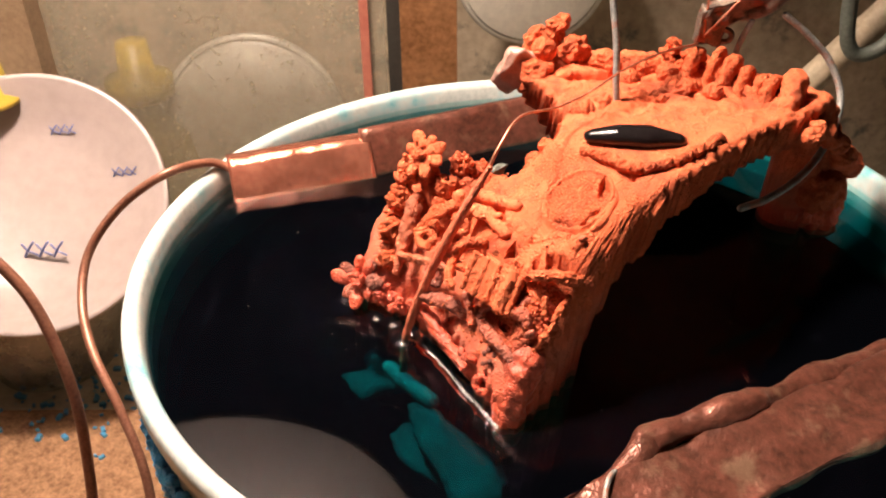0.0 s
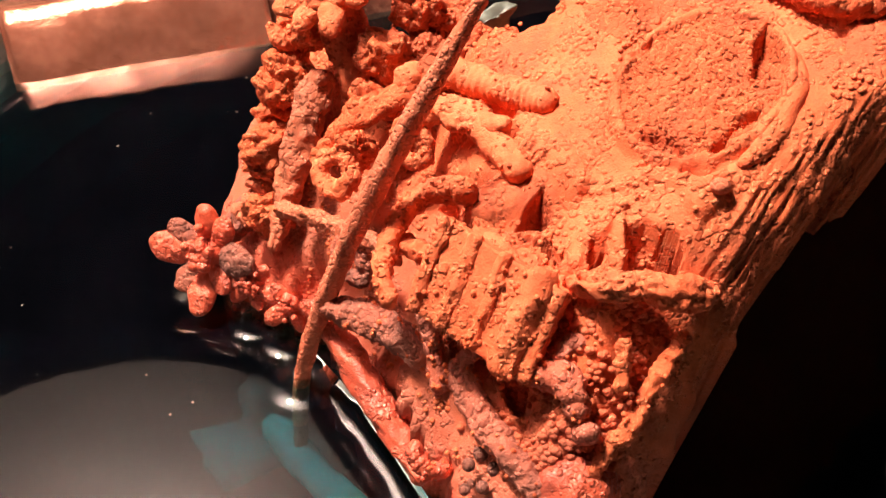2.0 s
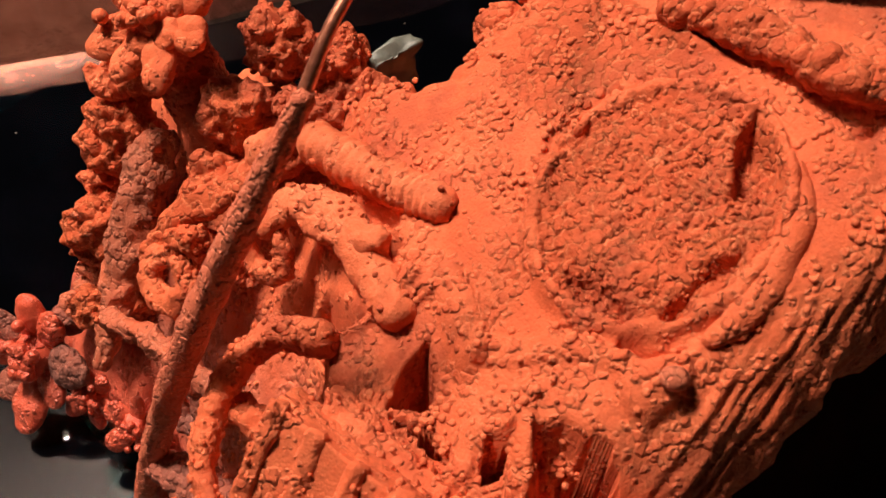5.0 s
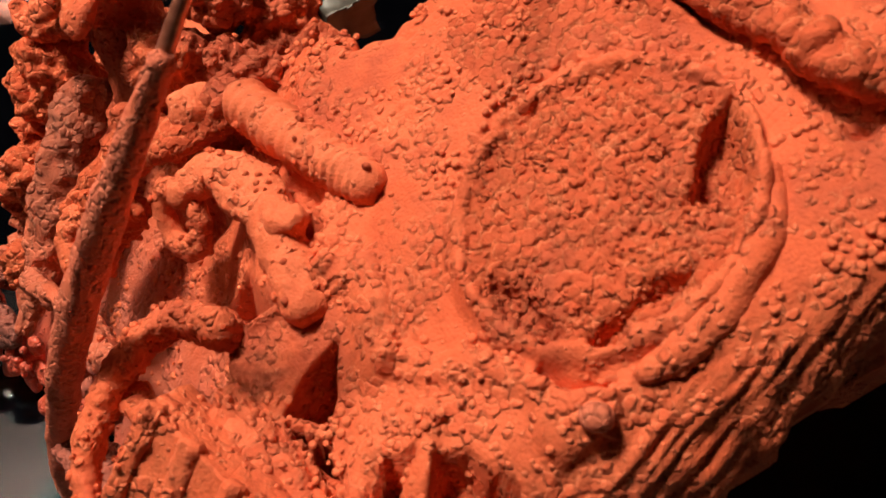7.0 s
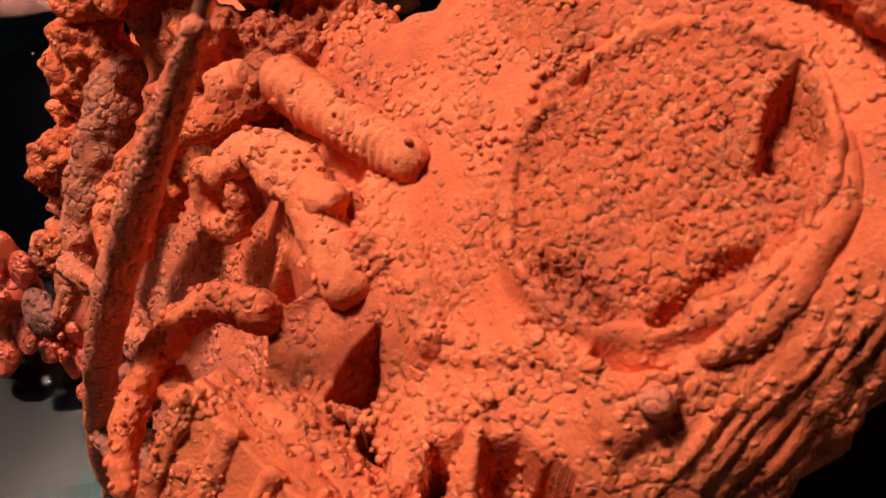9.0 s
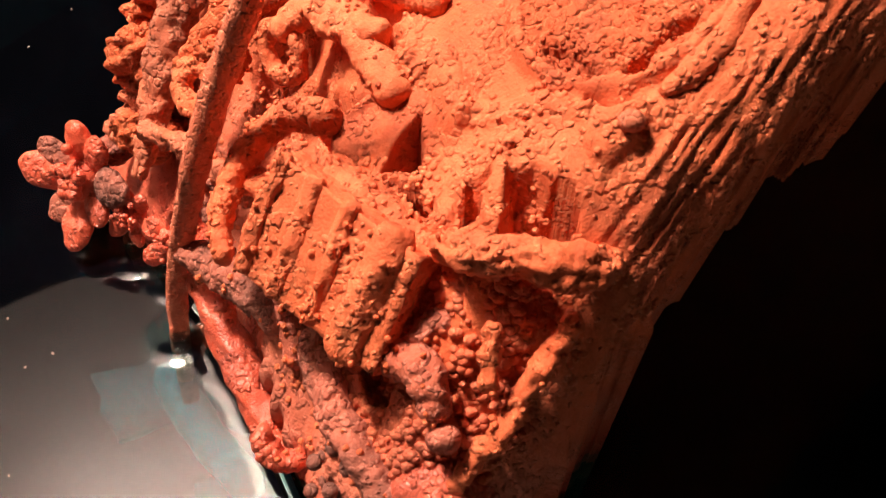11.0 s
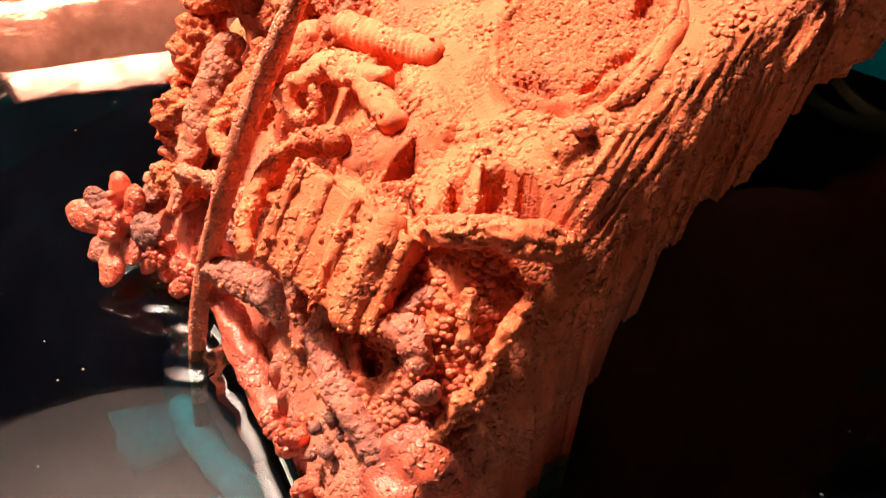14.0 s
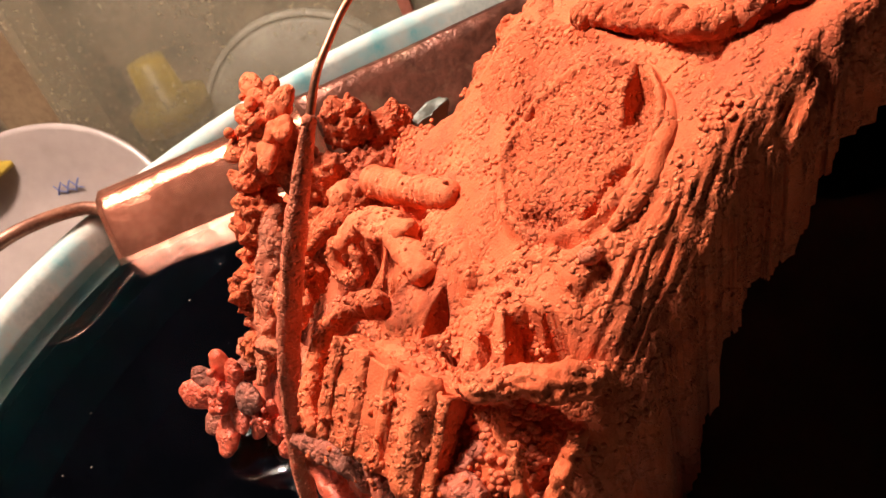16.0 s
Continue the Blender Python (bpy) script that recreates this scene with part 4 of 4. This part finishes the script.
for k, (x, y, h) in enumerate(((92, 296, 5), (97, 294, 6.5), (101, 289, 6), (105, 284, 5), (108, 279, 4.5), (111, 274, 4))):
    x, y, h, w = x + rng.normal(0, 1.4), y + rng.normal(0, 1.6), h + rng.normal(0, 1.6), rng.uniform(0.65, 1.15)
    part("claw_rib", Geo().put(*tube([(x - 5, y - 9, 306), (x - 3, y - 5, 309 + h * 0.5), (x + 1, y, 309 + h), (x + 4, y + 4, 307)], [1.6 * w, 2.4 * w, 2.6 * w, 1.6 * w], 16, 10)), CRUSTY, art, rough=(0.9, 0.35, 1.1, 2.6))
part("column", Geo().put(*tube([(112, 264, 304), (115, 268, 309), (119, 276, 314)], [4.2, 4.0, 4.4], 24, 12, 1, 0.3)), COPPER, art, rough=(0.6, 0.25, 1.2, 3.0))
for c, r in (((124, 262, 303), 3.4), ((129, 267, 299), 3.6), ((134, 272, 294), 3.6), ((139, 277, 290), 3.8), ((145, 284, 281), 5.0), ((151, 291, 275), 4.5), ((155, 298, 270), 5.5), ((120, 256, 303), 3.0)):
    part("edge_lump", Geo().put(*ball(c, r, tuple(rng.uniform(-30, 30, 3)), 4)), COPPER, art, rough=(0.8, 0.25, 1.2, 3.0))
for q, r, m in (((138, 283, 268), 8.5, CRUSTY), ((146, 291, 263), 8.0, CRUSTY), ((134, 287, 257), 7.0, WET), ((143, 287, 254), 8.0, WET)):
    part("leg_lump", Geo().put(*ball(q, r, tuple(rng.uniform(-30, 30, 3)), 4)), m, art, rough=(2.0, 0.3, 1.3, 5.0))
part("resin_tip", Geo().put(*ball((28.5, 306, 306), (9, 4.5, 10), (20, 10, 20), 4)), CRYSTAL, art, "bare pinkish translucent resin tip", rough=(2.6, 0.0, 1.0, 6.0))

part("resin_chip", Geo().put(*block((19.0, 253.5, 292.5), (2.4, 1.4, 0.6), (-0.5, 0.7, 0.3), (0.3, -0.8, 2.8), 10)), CABLE, art, "bare grey resin chip behind the notch", rough=(0.8, 0.0, 1.0, 3.0))

# bare resin below the waterline
def flake(outline, z, thick, dip):
    """A broken sheet of resin: a wavering closed outline with thickness, dipping away from its first corner."""
    p = np.array([(x, y, 0.0) for x, y in outline + outline[:1]])
    ring_ = spline(p, 6)[:-1]
    c = ring_.mean(0)
    v, f = [], []
    for level in (0, -thick):
        for s in (1.0, 0.75, 0.5, 0.25):
            for q in ring_:
                w = 1 + 0.10 * noise.noise(Vector((q[0] * 0.4, q[1] * 0.4, z)))
                x, y = c[:2] + (q[:2] - c[:2]) * s * w
                v.append((x, y, z + level - (0.35 * thick if s == 1.0 and level == 0 else 0) - dip * (ring_[0][1] - y) * 0.1 + 1.2 * noise.noise(Vector((x * 0.15, y * 0.15, 2.0)))))
    n = len(ring_)
    for k in range(n):
        m = (k + 1) % n
        for s in range(3):
            f.append((s * n + k, s * n + m, (s + 1) * n + m, (s + 1) * n + k))
            f.append(((s + 5) * n + k, (s + 5) * n + m, (s + 4) * n + m, (s + 4) * n + k))
        f.append((4 * n + k, 4 * n + m, m, k))
    f += [tuple(range(3 * n, 4 * n)), tuple(range(7 * n, 8 * n))[::-1]]
    return v, f


part("submerged_resin", Geo().put(*flake([(-10.4, 206.5), (-3.2, 206.5), (3.9, 198.4), (12.4, 190.5), (19.1, 182.1), (16.9, 170.2), (4.7, 169.4), (-0.2, 180.4), (-6.3, 190.6)], 236, 3.0, 1.0)), PALE, art, "bare pale resin under the solution")
part("submerged_resin", Geo().put(*flake([(-34.1, 227.7), (-25.5, 229.9), (-27.1, 237.9), (-18.6, 246.2), (-8.2, 242.3), (-1.6, 230.3), (-6.6, 219.1), (-16.8, 221.4), (-26.4, 217.6)], 229, 2.5, 0.5)), PALE, art)
part("submerged_resin", Geo().put(*flake([(-16.2, 202.7), (-9.1, 207.7), (-3.0, 196.6), (2.1, 182.8), (-5.8, 186.9), (-13.6, 194.3)], 226, 2.0, 0.5)), PALE, art)
part("resin_tube", Geo().put(*tube([(-16.9, 221.6, 237.0), (-10.3, 213.3, 237.0), (-2.3, 205.4, 237.0)], [2.6, 2.8, 2.4], 18, 10)), PALE, art, rough=(0.4, 0.0, 1.0, 3.0))

# loose grains scattered over plate and ornaments
rng = np.random.default_rng(21)
g = Geo()
spots = np.c_[rng.uniform(-12, 62, 16000), rng.uniform(184, 250, 16000)]
spots = spots[(outline_distance(OUTLINE, spots[:, 0], spots[:, 1]) > 1.0) & (np.hypot(spots[:, 0] - DIAL[0], spots[:, 1] - DIAL[1]) > 10.4)]
spots = [(x, y) for x, y in spots if noise.noise(Vector((x * 0.24, y * 0.24, 9.0))) > rng.uniform(-0.15, 0.35) and -14.5 - 0.157 * x + 1.526 * y > 210.9 + 0.3869 * x + 0.3373 * y][:1500]
spots = np.array(spots)
for (x, y), z in zip(spots, relief(spots[:, 0], spots[:, 1])):
    q = rng.uniform(0.16, 0.40)
    g.put(*ball((x, y, z + 0.08), (q, q, q * 0.55), (20, -20, 0), 2))
tagged(part("grain_scatter", g, SMOOTH, art, "tiny round copper grains scattered over the plate"), kind="stuff")

# grape-like nodules between block, bar and foot
GRAPES = [(23, 203), (30, 201.5), (38, 199), (33, 193), (27, 188), (19, 189), (12, 199), (18, 200.5)]
g = Geo()
spots = np.c_[rng.uniform(10, 39, 5200), rng.uniform(186, 204, 5200)]
spots = spots[(outline_distance(GRAPES, spots[:, 0], spots[:, 1]) > 0) & (outline_distance(OUTLINE, spots[:, 0], spots[:, 1]) > 1.0)]
spots = np.array([s for s in spots if noise.noise(Vector((s[0] * 0.33, s[1] * 0.33, 2.0))) > rng.uniform(-0.4, 0.2)][:560])
for (x, y), z in zip(spots, relief(spots[:, 0], spots[:, 1])):
    q = rng.uniform(0.26, 0.62)
    g.put(*ball((x, y - 0.1, z + 0.15), (q, q, q * 0.85), (-30, 0, 0), 2))
tagged(part("nodule_patch", g, GRAPE, art, "crowded round copper nodules below the ribbed block"), kind="stuff")

# grains grown on the ornaments themselves
g = Geo()
hosts = [o for o in art.children_recursive if o.name.split(".")[0] in ("ribbed_block", "ridge", "block_cap", "hook", "hook_knob", "elbow_tube", "threaded_tube", "curled_ring", "wing", "cross_bar", "upright_post", "inner_post", "corner_plate", "ring_tile", "twig", "dark_pod", "strut", "bent_lump", "short_stub", "edge_rib", "crust_lump", "rosebud", "shell_fan")]
for o in hosts:
    vs = o.data.vertices
    for k in rng.integers(0, len(vs), int(30 + len(vs) / 40)):
        p = vs[int(k)].co * 1000
        if noise.noise(p / 4.5 + Vector((2, 5, 8))) > rng.uniform(-0.25, 0.35):
            q = rng.uniform(0.16, 0.44)
            g.put(*ball(p, (q, q, q * 0.85), tuple(rng.uniform(0, 90, 3)), 1 if q < 0.25 else 2))
tagged(part("grain_crust", g, COPPER, art, "round copper grains crusting the ornaments"), kind="stuff")

# ---- feeding rod and wires ----
rod = thing("feed_wire", (-0.0107, 0.2188, 0.252), "copper feed wire thickened by grainy plating", "wire")
part("plated_length", Geo().put(*tube([(-12.4, 216.8, 238), (-10.7, 218.8, 252.5), (-6.6, 218.2, 267), (0.0, 218.2, 284), (7.4, 219.0, 299), (15.2, 220.9, 313)], [1.15, 1.2, 1.35, 1.45, 1.45, 0.75], 20, 26, 1, 0.18)), ROD, rod, rough=(0.10, 0.12, 0.7, 1.6))
part("bare_length", Geo().put(*tube([(14.6, 220.7, 312), (18.2, 225, 318), (24.6, 235, 322), (36.7, 250, 317.5), (48, 260, 318), (60, 270, 321), (76, 285, 321), (92, 299, 318.5)], [0.6, 0.45, 0.4, 0.38, 0.38, 0.38, 0.38, 0.38], 8, 8)), THIN, rod, "thin bare copper wire")
part("meniscus", Geo().put(*lathe([(5.0, 0.03), (3.6, 0.2), (2.4, 0.65), (1.7, 1.3), (1.2, 2.2)], 32, (-10.8, 218.6, 252))), MENISCUS, solution)
for x, y, r in ((-30.5, 240.5, 3.0), (-26, 235.5, 3.0), (-20, 231.5, 2.6), (-14, 227.5, 2.6)):
    part("meniscus", Geo().put(*lathe([(r * 1.5, 0.02), (r, 0.3), (r * 0.75, 0.8), (r * 0.55, 1.6)], 24, (x, y, 252))), MENISCUS, solution)
path = spline([(-9, 223, 0), (-3, 215, 0), (3, 206.5, 0), (9, 196, 0), (14, 188, 0), (19, 180, 0)], 8)
v, f = [], []
for k, p in enumerate(path):
    wide = 4.2 + 1.2 * noise.noise(Vector((k * 0.35, 0, 0)))
    for u in np.linspace(0, 1, 9):
        v.append((p[0] - 0.86 * wide * u, p[1] - 0.5 * wide * u, 252.03 + 2.4 * (1 - u) ** 3))
for k in range(len(path) - 1):
    for q in range(8):
        f.append((k * 9 + q + 1, (k + 1) * 9 + q + 1, (k + 1) * 9 + q, k * 9 + q)[::-1])
part("meniscus", Geo().put(v, f), MENISCUS, solution)

hanger = thing("hanging_wire", (0.0605, 0.283, 0.303), "grey tinned wire standing in the sculpture", "wire")
part("wire_length", Geo().put(*tube([(59.5, 270, 306), (58.5, 272, 316), (58, 276, 328), (56, 284, 345), (52, 300, 375)], 1.15, 10, 8)), GREY, hanger)
loop = thing("suspension_wire", (0.12, 0.28, 0.27), "stiff tinned wire with copper patches looping under the arch", "wire")
part("wire_length", Geo().put(*tube([(98, 246, 283), (110, 253, 283), (124, 264, 286), (136, 278, 292), (141, 288, 302), (137, 295, 313), (128, 298, 322), (120, 300, 328)], 1.25, 12, 10)), GREY, loop)
stub = thing("short_wire", (0.105, 0.30, 0.311), "short tinned wire below the clip", "wire")
part("wire_length", Geo().put(*tube([(103, 298, 308), (106, 300, 318), (109, 300, 326)], 1.0, 10, 8)), GREY, stub)
red = thing("thin_red_wire", (0.093, 0.30, 0.32), "thin copper wire tied round the clip", "wire")
part("wire_length", Geo().put(*tube([(93, 299, 319), (92.5, 299, 328), (93, 300, 345)], 0.4, 8, 6)), THIN, red)
part("wire_length", Geo().put(*tube([(93, 298, 322), (102, 298, 333), (112, 299, 345)], 0.4, 8, 6)), THIN, red)

clip = thing("crocodile_clip", (0.104, 0.302, 0.322), "corroded metal crocodile clip gripping the wires", "clip")
part("jaw", Geo().put(*block((95.5, 302, 323.5), (4.6, 0.4, -1.0), (0.3, 3.0, 0), (0.9, 0, 5.8), 8)), CLIPMETAL, clip, rough=(0.7, 0.1, 1.2, 3.0))
part("jaw", Geo().put(*block((104, 303, 330.0), (11, 1, 3.2), (0, 3.4, 0), (-1.0, 0, 3.6), 10)), CLIPMETAL, clip, rough=(1.2, 0.2, 1.4, 4.0))
part("handle_arm", Geo().put(*tube([(108, 303, 328), (114, 303, 331), (120, 303, 338), (123, 303, 348)], [3.4, 3.8, 4.2, 4.0], 14, 8, 0.8)), CLIPMETAL, clip, rough=(0.5, 0.1, 1.2, 3.0))
part("spring", Geo().put(*ring((100.5, 300.5, 320.5), (0.2, 1, 0.1), 2.3, 1.0)), CLIPMETAL, clip)

rng = np.random.default_rng(33)
g = Geo()
for k in range(90):
    u, r = rng.uniform(0, 6.283), 125 * math.sqrt(rng.uniform())
    x, y = CX * 1000 + r * math.cos(u), CY * 1000 + r * math.sin(u)
    if outline_distance(OUTLINE, np.array([x]), np.array([y]))[0] < -3:
        q = rng.uniform(0.06, 0.2)
        g.put(*ball((x, y, 252.1), (q * rng.uniform(1, 2.2), q, 0.1), (0, 0, rng.uniform(0, 180)), 1))
single("floating_dust", g, LIDMAT, "pale specks of dust floating on the dark solution", "dust", "stuff")

# ---- copper anodes ----
anode = thing("copper_anode", (-0.03, 0.33, 0.25), "folded bright copper foil packet hanging at the far rim", "anode")


def packet(c0, c1, high, thick, lean, cuts=26, seed=1):
    """A folded foil packet between two ends: flat faces, crumpled, closed at the rim."""
    a, b = np.array(c0, float), np.array(c1, float)
    d = b - a
    side = np.cross(d, (0, 0, 1))
    side /= np.linalg.norm(side)
    v, f = [], []
    prof = [(-0.5, 0), (-0.55, 0.35), (-0.5, 0.8), (-0.3, 1.0), (0.3, 1.0), (0.5, 0.85), (0.5, 0)]
    for i in range(cuts + 1):
        u = i / cuts
        for s, h in prof:
            p = a + d * u + side * (s * thick + lean * (h - 0.5)) + np.array((0, 0, high * h))
            w = 1.1 * noise.noise(Vector((p[0] * 0.06, p[2] * 0.08, seed))) + 0.5 * noise.noise(Vector((p[0] * 0.25, p[2] * 0.2, seed + 5)))
            v.append(p + side * w + np.array((0, 0, w * 0.6)))
    n = len(prof)
    for i in range(cuts):
        for j in range(n - 1):
            f.append((i * n + j, (i + 1) * n + j, (i + 1) * n + j + 1, i * n + j + 1))
    f.append(tuple(range(n)))
    f.append(tuple(range(cuts * n, cuts * n + n))[::-1])
    return v, f


part("foil_packet", Geo().put(*packet((-86, 313, 250.6), (-30, 331, 251.6), 14, 9, -9, seed=2)), FOIL, anode)
part("foil_sheet", Geo().put(*packet((-33, 330, 251), (50, 366, 251), 17, 4, -9, seed=6)), DULLFOIL, anode, "duller dark copper sheet")
part("lead_wire", Geo().put(*tube([(-82, 316, 257), (-93, 316, 263), (-107, 300, 267), (-127, 296, 254), (-140, 288, 238), (-140, 272, 226), (-131, 252, 218), (-119, 236, 204), (-109, 221, 184), (-106, 206, 150), (-106, 192, 90), (-115, 185, 16)], 1.8, 14, 10)), WIRE, anode, "bent brown copper lead wire")
lead = thing("copper_lead", (-0.15, 0.25, 0.012), "thick brown copper lead draped beside the bucket", "wire")
part("wire_length", Geo().put(*tube([(-190, 270, 285), (-168, 262, 263), (-150, 256, 240), (-140, 246, 205), (-141, 240, 165), (-146, 234, 120), (-152, 226, 60), (-160, 214, 15)], 2.2, 14, 10)), WIRE, lead)

anode2 = thing("front_copper_anode", (0.09, 0.17, 0.25), "dull folded copper sheet hanging at the near rim", "anode")
part("foil_packet", Geo().put(*block((94, 171, 253.5), (66, 34, 1), (4.5, -10, -1.5), (0, 0.4, 1.2), 30)), DULLFOIL, anode2, rough=(1.6, 0.0, 1.0, 14.0))
part("rolled_edge", Geo().put(*tube([(16, 140, 252), (42, 155, 252), (55, 167, 254), (61, 173, 255), (88, 183, 257), (113, 198, 252), (150, 213, 256)], [3.0, 3.4, 4.0, 4.2, 3.8, 4.2, 4.8], 20, 16, 0.7, 0.1)), DULLFOIL, anode2, "crumpled rolled copper edge", rough=(2.0, 0.0, 1.0, 17.0))
part("tie_wire", Geo().put(*tube([(46, 144, 250), (43, 150, 255), (45, 157, 257), (50, 164, 252)], 0.8, 10, 8)), GREY, anode2)

# ---- background things ----
bowl = thing("plastic_bowl", (-0.27, 0.47, 0.10), "pinkish white plastic bowl tipped on its side, with blue ink scribbles", "bowl")


def tilted(profile, seg, at, turn):
    v, f = lathe(profile, seg)
    e = Euler([radians(a) for a in turn]).to_matrix()
    return [Vector(at) + e @ Vector(p) for p in v], f


part("bowl_wall", Geo().put(*tilted([(0, -26), (40, -25), (66, -18), (80, 0), (82, 1), (81, 3), (78, 2), (63, -15), (38, -22), (0, -23)], 72, (-252, 456, 160), (44, 14, 0))), BOWLMAT, bowl)
for (x, y, z), size in (((-253, 449, 130), 1.0), ((-246, 504.5, 184), 0.6), ((-207, 490.5, 161), 0.6)):
    for q in range(3):
        u = x - 8 * size + q * 9 * size
        part("ink_stroke", Geo().put(*tube([(u, y, z - 5 * size), (u + 3 * size, y, z), (u + 7 * size, y + 1, z + 5 * size)], 0.8 * size, 6, 4)), INK, bowl)
        part("ink_stroke", Geo().put(*tube([(u, y, z + 4 * size), (u + 3 * size, y, z - 1 * size), (u + 8 * size, y, z - 4 * size)], 0.7 * size, 6, 4)), INK, bowl)
cap = thing("yellow_cap", (-0.27, 0.47, 0.24), "yellow plastic cap behind the bowl", "cap")
part("cap_body", Geo().put(*lathe([(0, 30), (12, 30), (15, 24), (17, 0), (24, -3), (24, -6), (0, -6)], 32, (-290, 510, 208))), YELLOW, cap)
tub = thing("clear_tub", (-0.29, 0.45, 0.0), "clear plastic tub with dusty rim on the bench", "tub")
part("tub_wall", Geo().put(*lathe([(0, 1), (44, 1), (78, 92), (83, 94), (83, 99), (76, 99), (42, 4), (0, 4)], 64, (-292, 502, 0))), CLEAR, tub)

part("tub_rim", Geo().put(*lathe([(77, 98), (84, 98.5), (86, 101), (84, 103), (76, 102)], 64, (-292, 502, 0))), CLEAR, tub)
bottle = thing("olive_bottle", (-0.225, 0.60, 0.0), "olive glass bottle with yellow nozzle cap", "bottle")
part("bottle_body", Geo().put(*lathe([(0, 0), (42, 0), (45, 5), (45, 110), (38, 135), (18, 152), (16, 168), (0, 168)], 40, (-232, 600, 0))), OLIVE, bottle)
part("nozzle_cap", Geo().put(*lathe([(0, 205), (11, 205), (13, 182), (24, 178), (24, 165), (0, 165)], 32, (-224, 600, 0))), YELLOW, bottle)
lid = thing("round_lid", (-0.15, 0.60, 0.10), "cloudy white round plastic lid standing on edge", "lid")
part("lid_disc", Geo().put(*tilted([(0, 0), (62, 0), (66, -3), (67, -8), (64, -8), (62, -3), (0, -3)], 64, (-145, 600, 136), (78, 8, 0))), LIDMAT, lid)
part("lid_rim", Geo().put(*tilted([(66, -1), (69, -1), (70, -5), (69, -9), (66, -9)], 64, (-145, 600, 136), (78, 8, 0))), LIDMAT, lid)
sheet_panel = thing("storage_tank", (-0.15, 0.547, 0.0), "smeared see-through plastic tank wall with dried specks", "tank")
part("panel_face", Geo().put(*slab(-256, -38.5, 546, 549, 0, 290)), SMEARED, sheet_panel, smooth=False)
part("red_strip", Geo().put(*slab(-54, -48.5, 542, 545.5, 60, 290)), RED, sheet_panel, smooth=False)
post_ = thing("wooden_post", (-0.32, 0.62, 0.0), "tan wooden post at the end of the shelf", "post")
part("post_face", Geo().put(*slab(-345, -300, 615, 650, 0, 420)), TANWOOD, post_, smooth=False)
# no solid part here: a dark strip paints the shaded gap between panels
gap = thing("dark_upright", (-0.038, 0.68, 0.0), "black strip standing for the shaded gap between the panels", "upright")
part("upright_face", Geo().put(*slab(-47.5, -28, 680, 700, 0, 420)), DARK, gap, smooth=False)
slab_ = thing("brown_slab", (-0.01, 0.64, 0.0), "brown slab with whitish top edge", "slab")
part("slab_face", Geo().put(*slab(-34, 8, 630, 640, 0, 226)), BROWNGLASS, slab_, smooth=False)
part("pale_edge", Geo().put(*slab(-35, 9, 628, 642, 226.2, 230)), LIDMAT, slab_, smooth=False)
lid2 = thing("pale_lid", (0.07, 0.66, 0.2), "pale round lid leaning on the wall", "lid")
part("lid_disc", Geo().put(*tilted([(0, 0), (54, 0), (57, -3), (56, -8), (53, -4), (0, -4)], 56, (66, 672, 232), (84, 0, 0))), LIDMAT, lid2)

part("lid_rim", Geo().put(*tilted([(56, 0), (59, -1), (60, -5), (59, -9), (56, -9)], 56, (66, 672, 232), (84, 0, 0))), LIDMAT, lid2)
pipe = thing("plastic_pipe", (0.22, 0.5, 0.2), "beige plastic pipe slanting behind the bucket", "pipe")
part("pipe_length", Geo().put(*tube([(40, 534, 8), (120, 520, 96), (190, 508, 172), (255, 495, 262), (330, 480, 360)], 8.5, 20, 8)), PIPE, pipe)
cable = thing("hanging_cable", (0.23, 0.5, 0.24), "grey green cable hanging in a loop", "cable")
part("cable_length", Geo().put(*tube([(214, 758, 430), (214, 600, 425), (214, 470, 350), (219, 470, 272), (226, 470, 246), (240, 470, 246), (250, 470, 262), (262, 470, 320)], 4.2, 14, 10)), CABLE, cable)
cable2 = thing("hanging_cable", (0.26, 0.46, 0.24), "beige cable hanging in a loop", "cable")
part("cable_length", Geo().put(*tube([(236, 758, 430), (236, 600, 425), (236, 440, 350), (238, 440, 262), (244, 440, 238), (258, 440, 226), (280, 440, 222)], 3.6, 14, 10)), PIPE, cable2)
cable3 = thing("hanging_cable", (0.27, 0.47, 0.24), "thin black cable beside the pipe", "cable")
part("cable_length", Geo().put(*tube([(240, 758, 430), (240, 600, 425), (240, 455, 350), (246, 455, 262), (256, 455, 240), (276, 455, 222)], 2.4, 12, 10)), DARK, cable3)
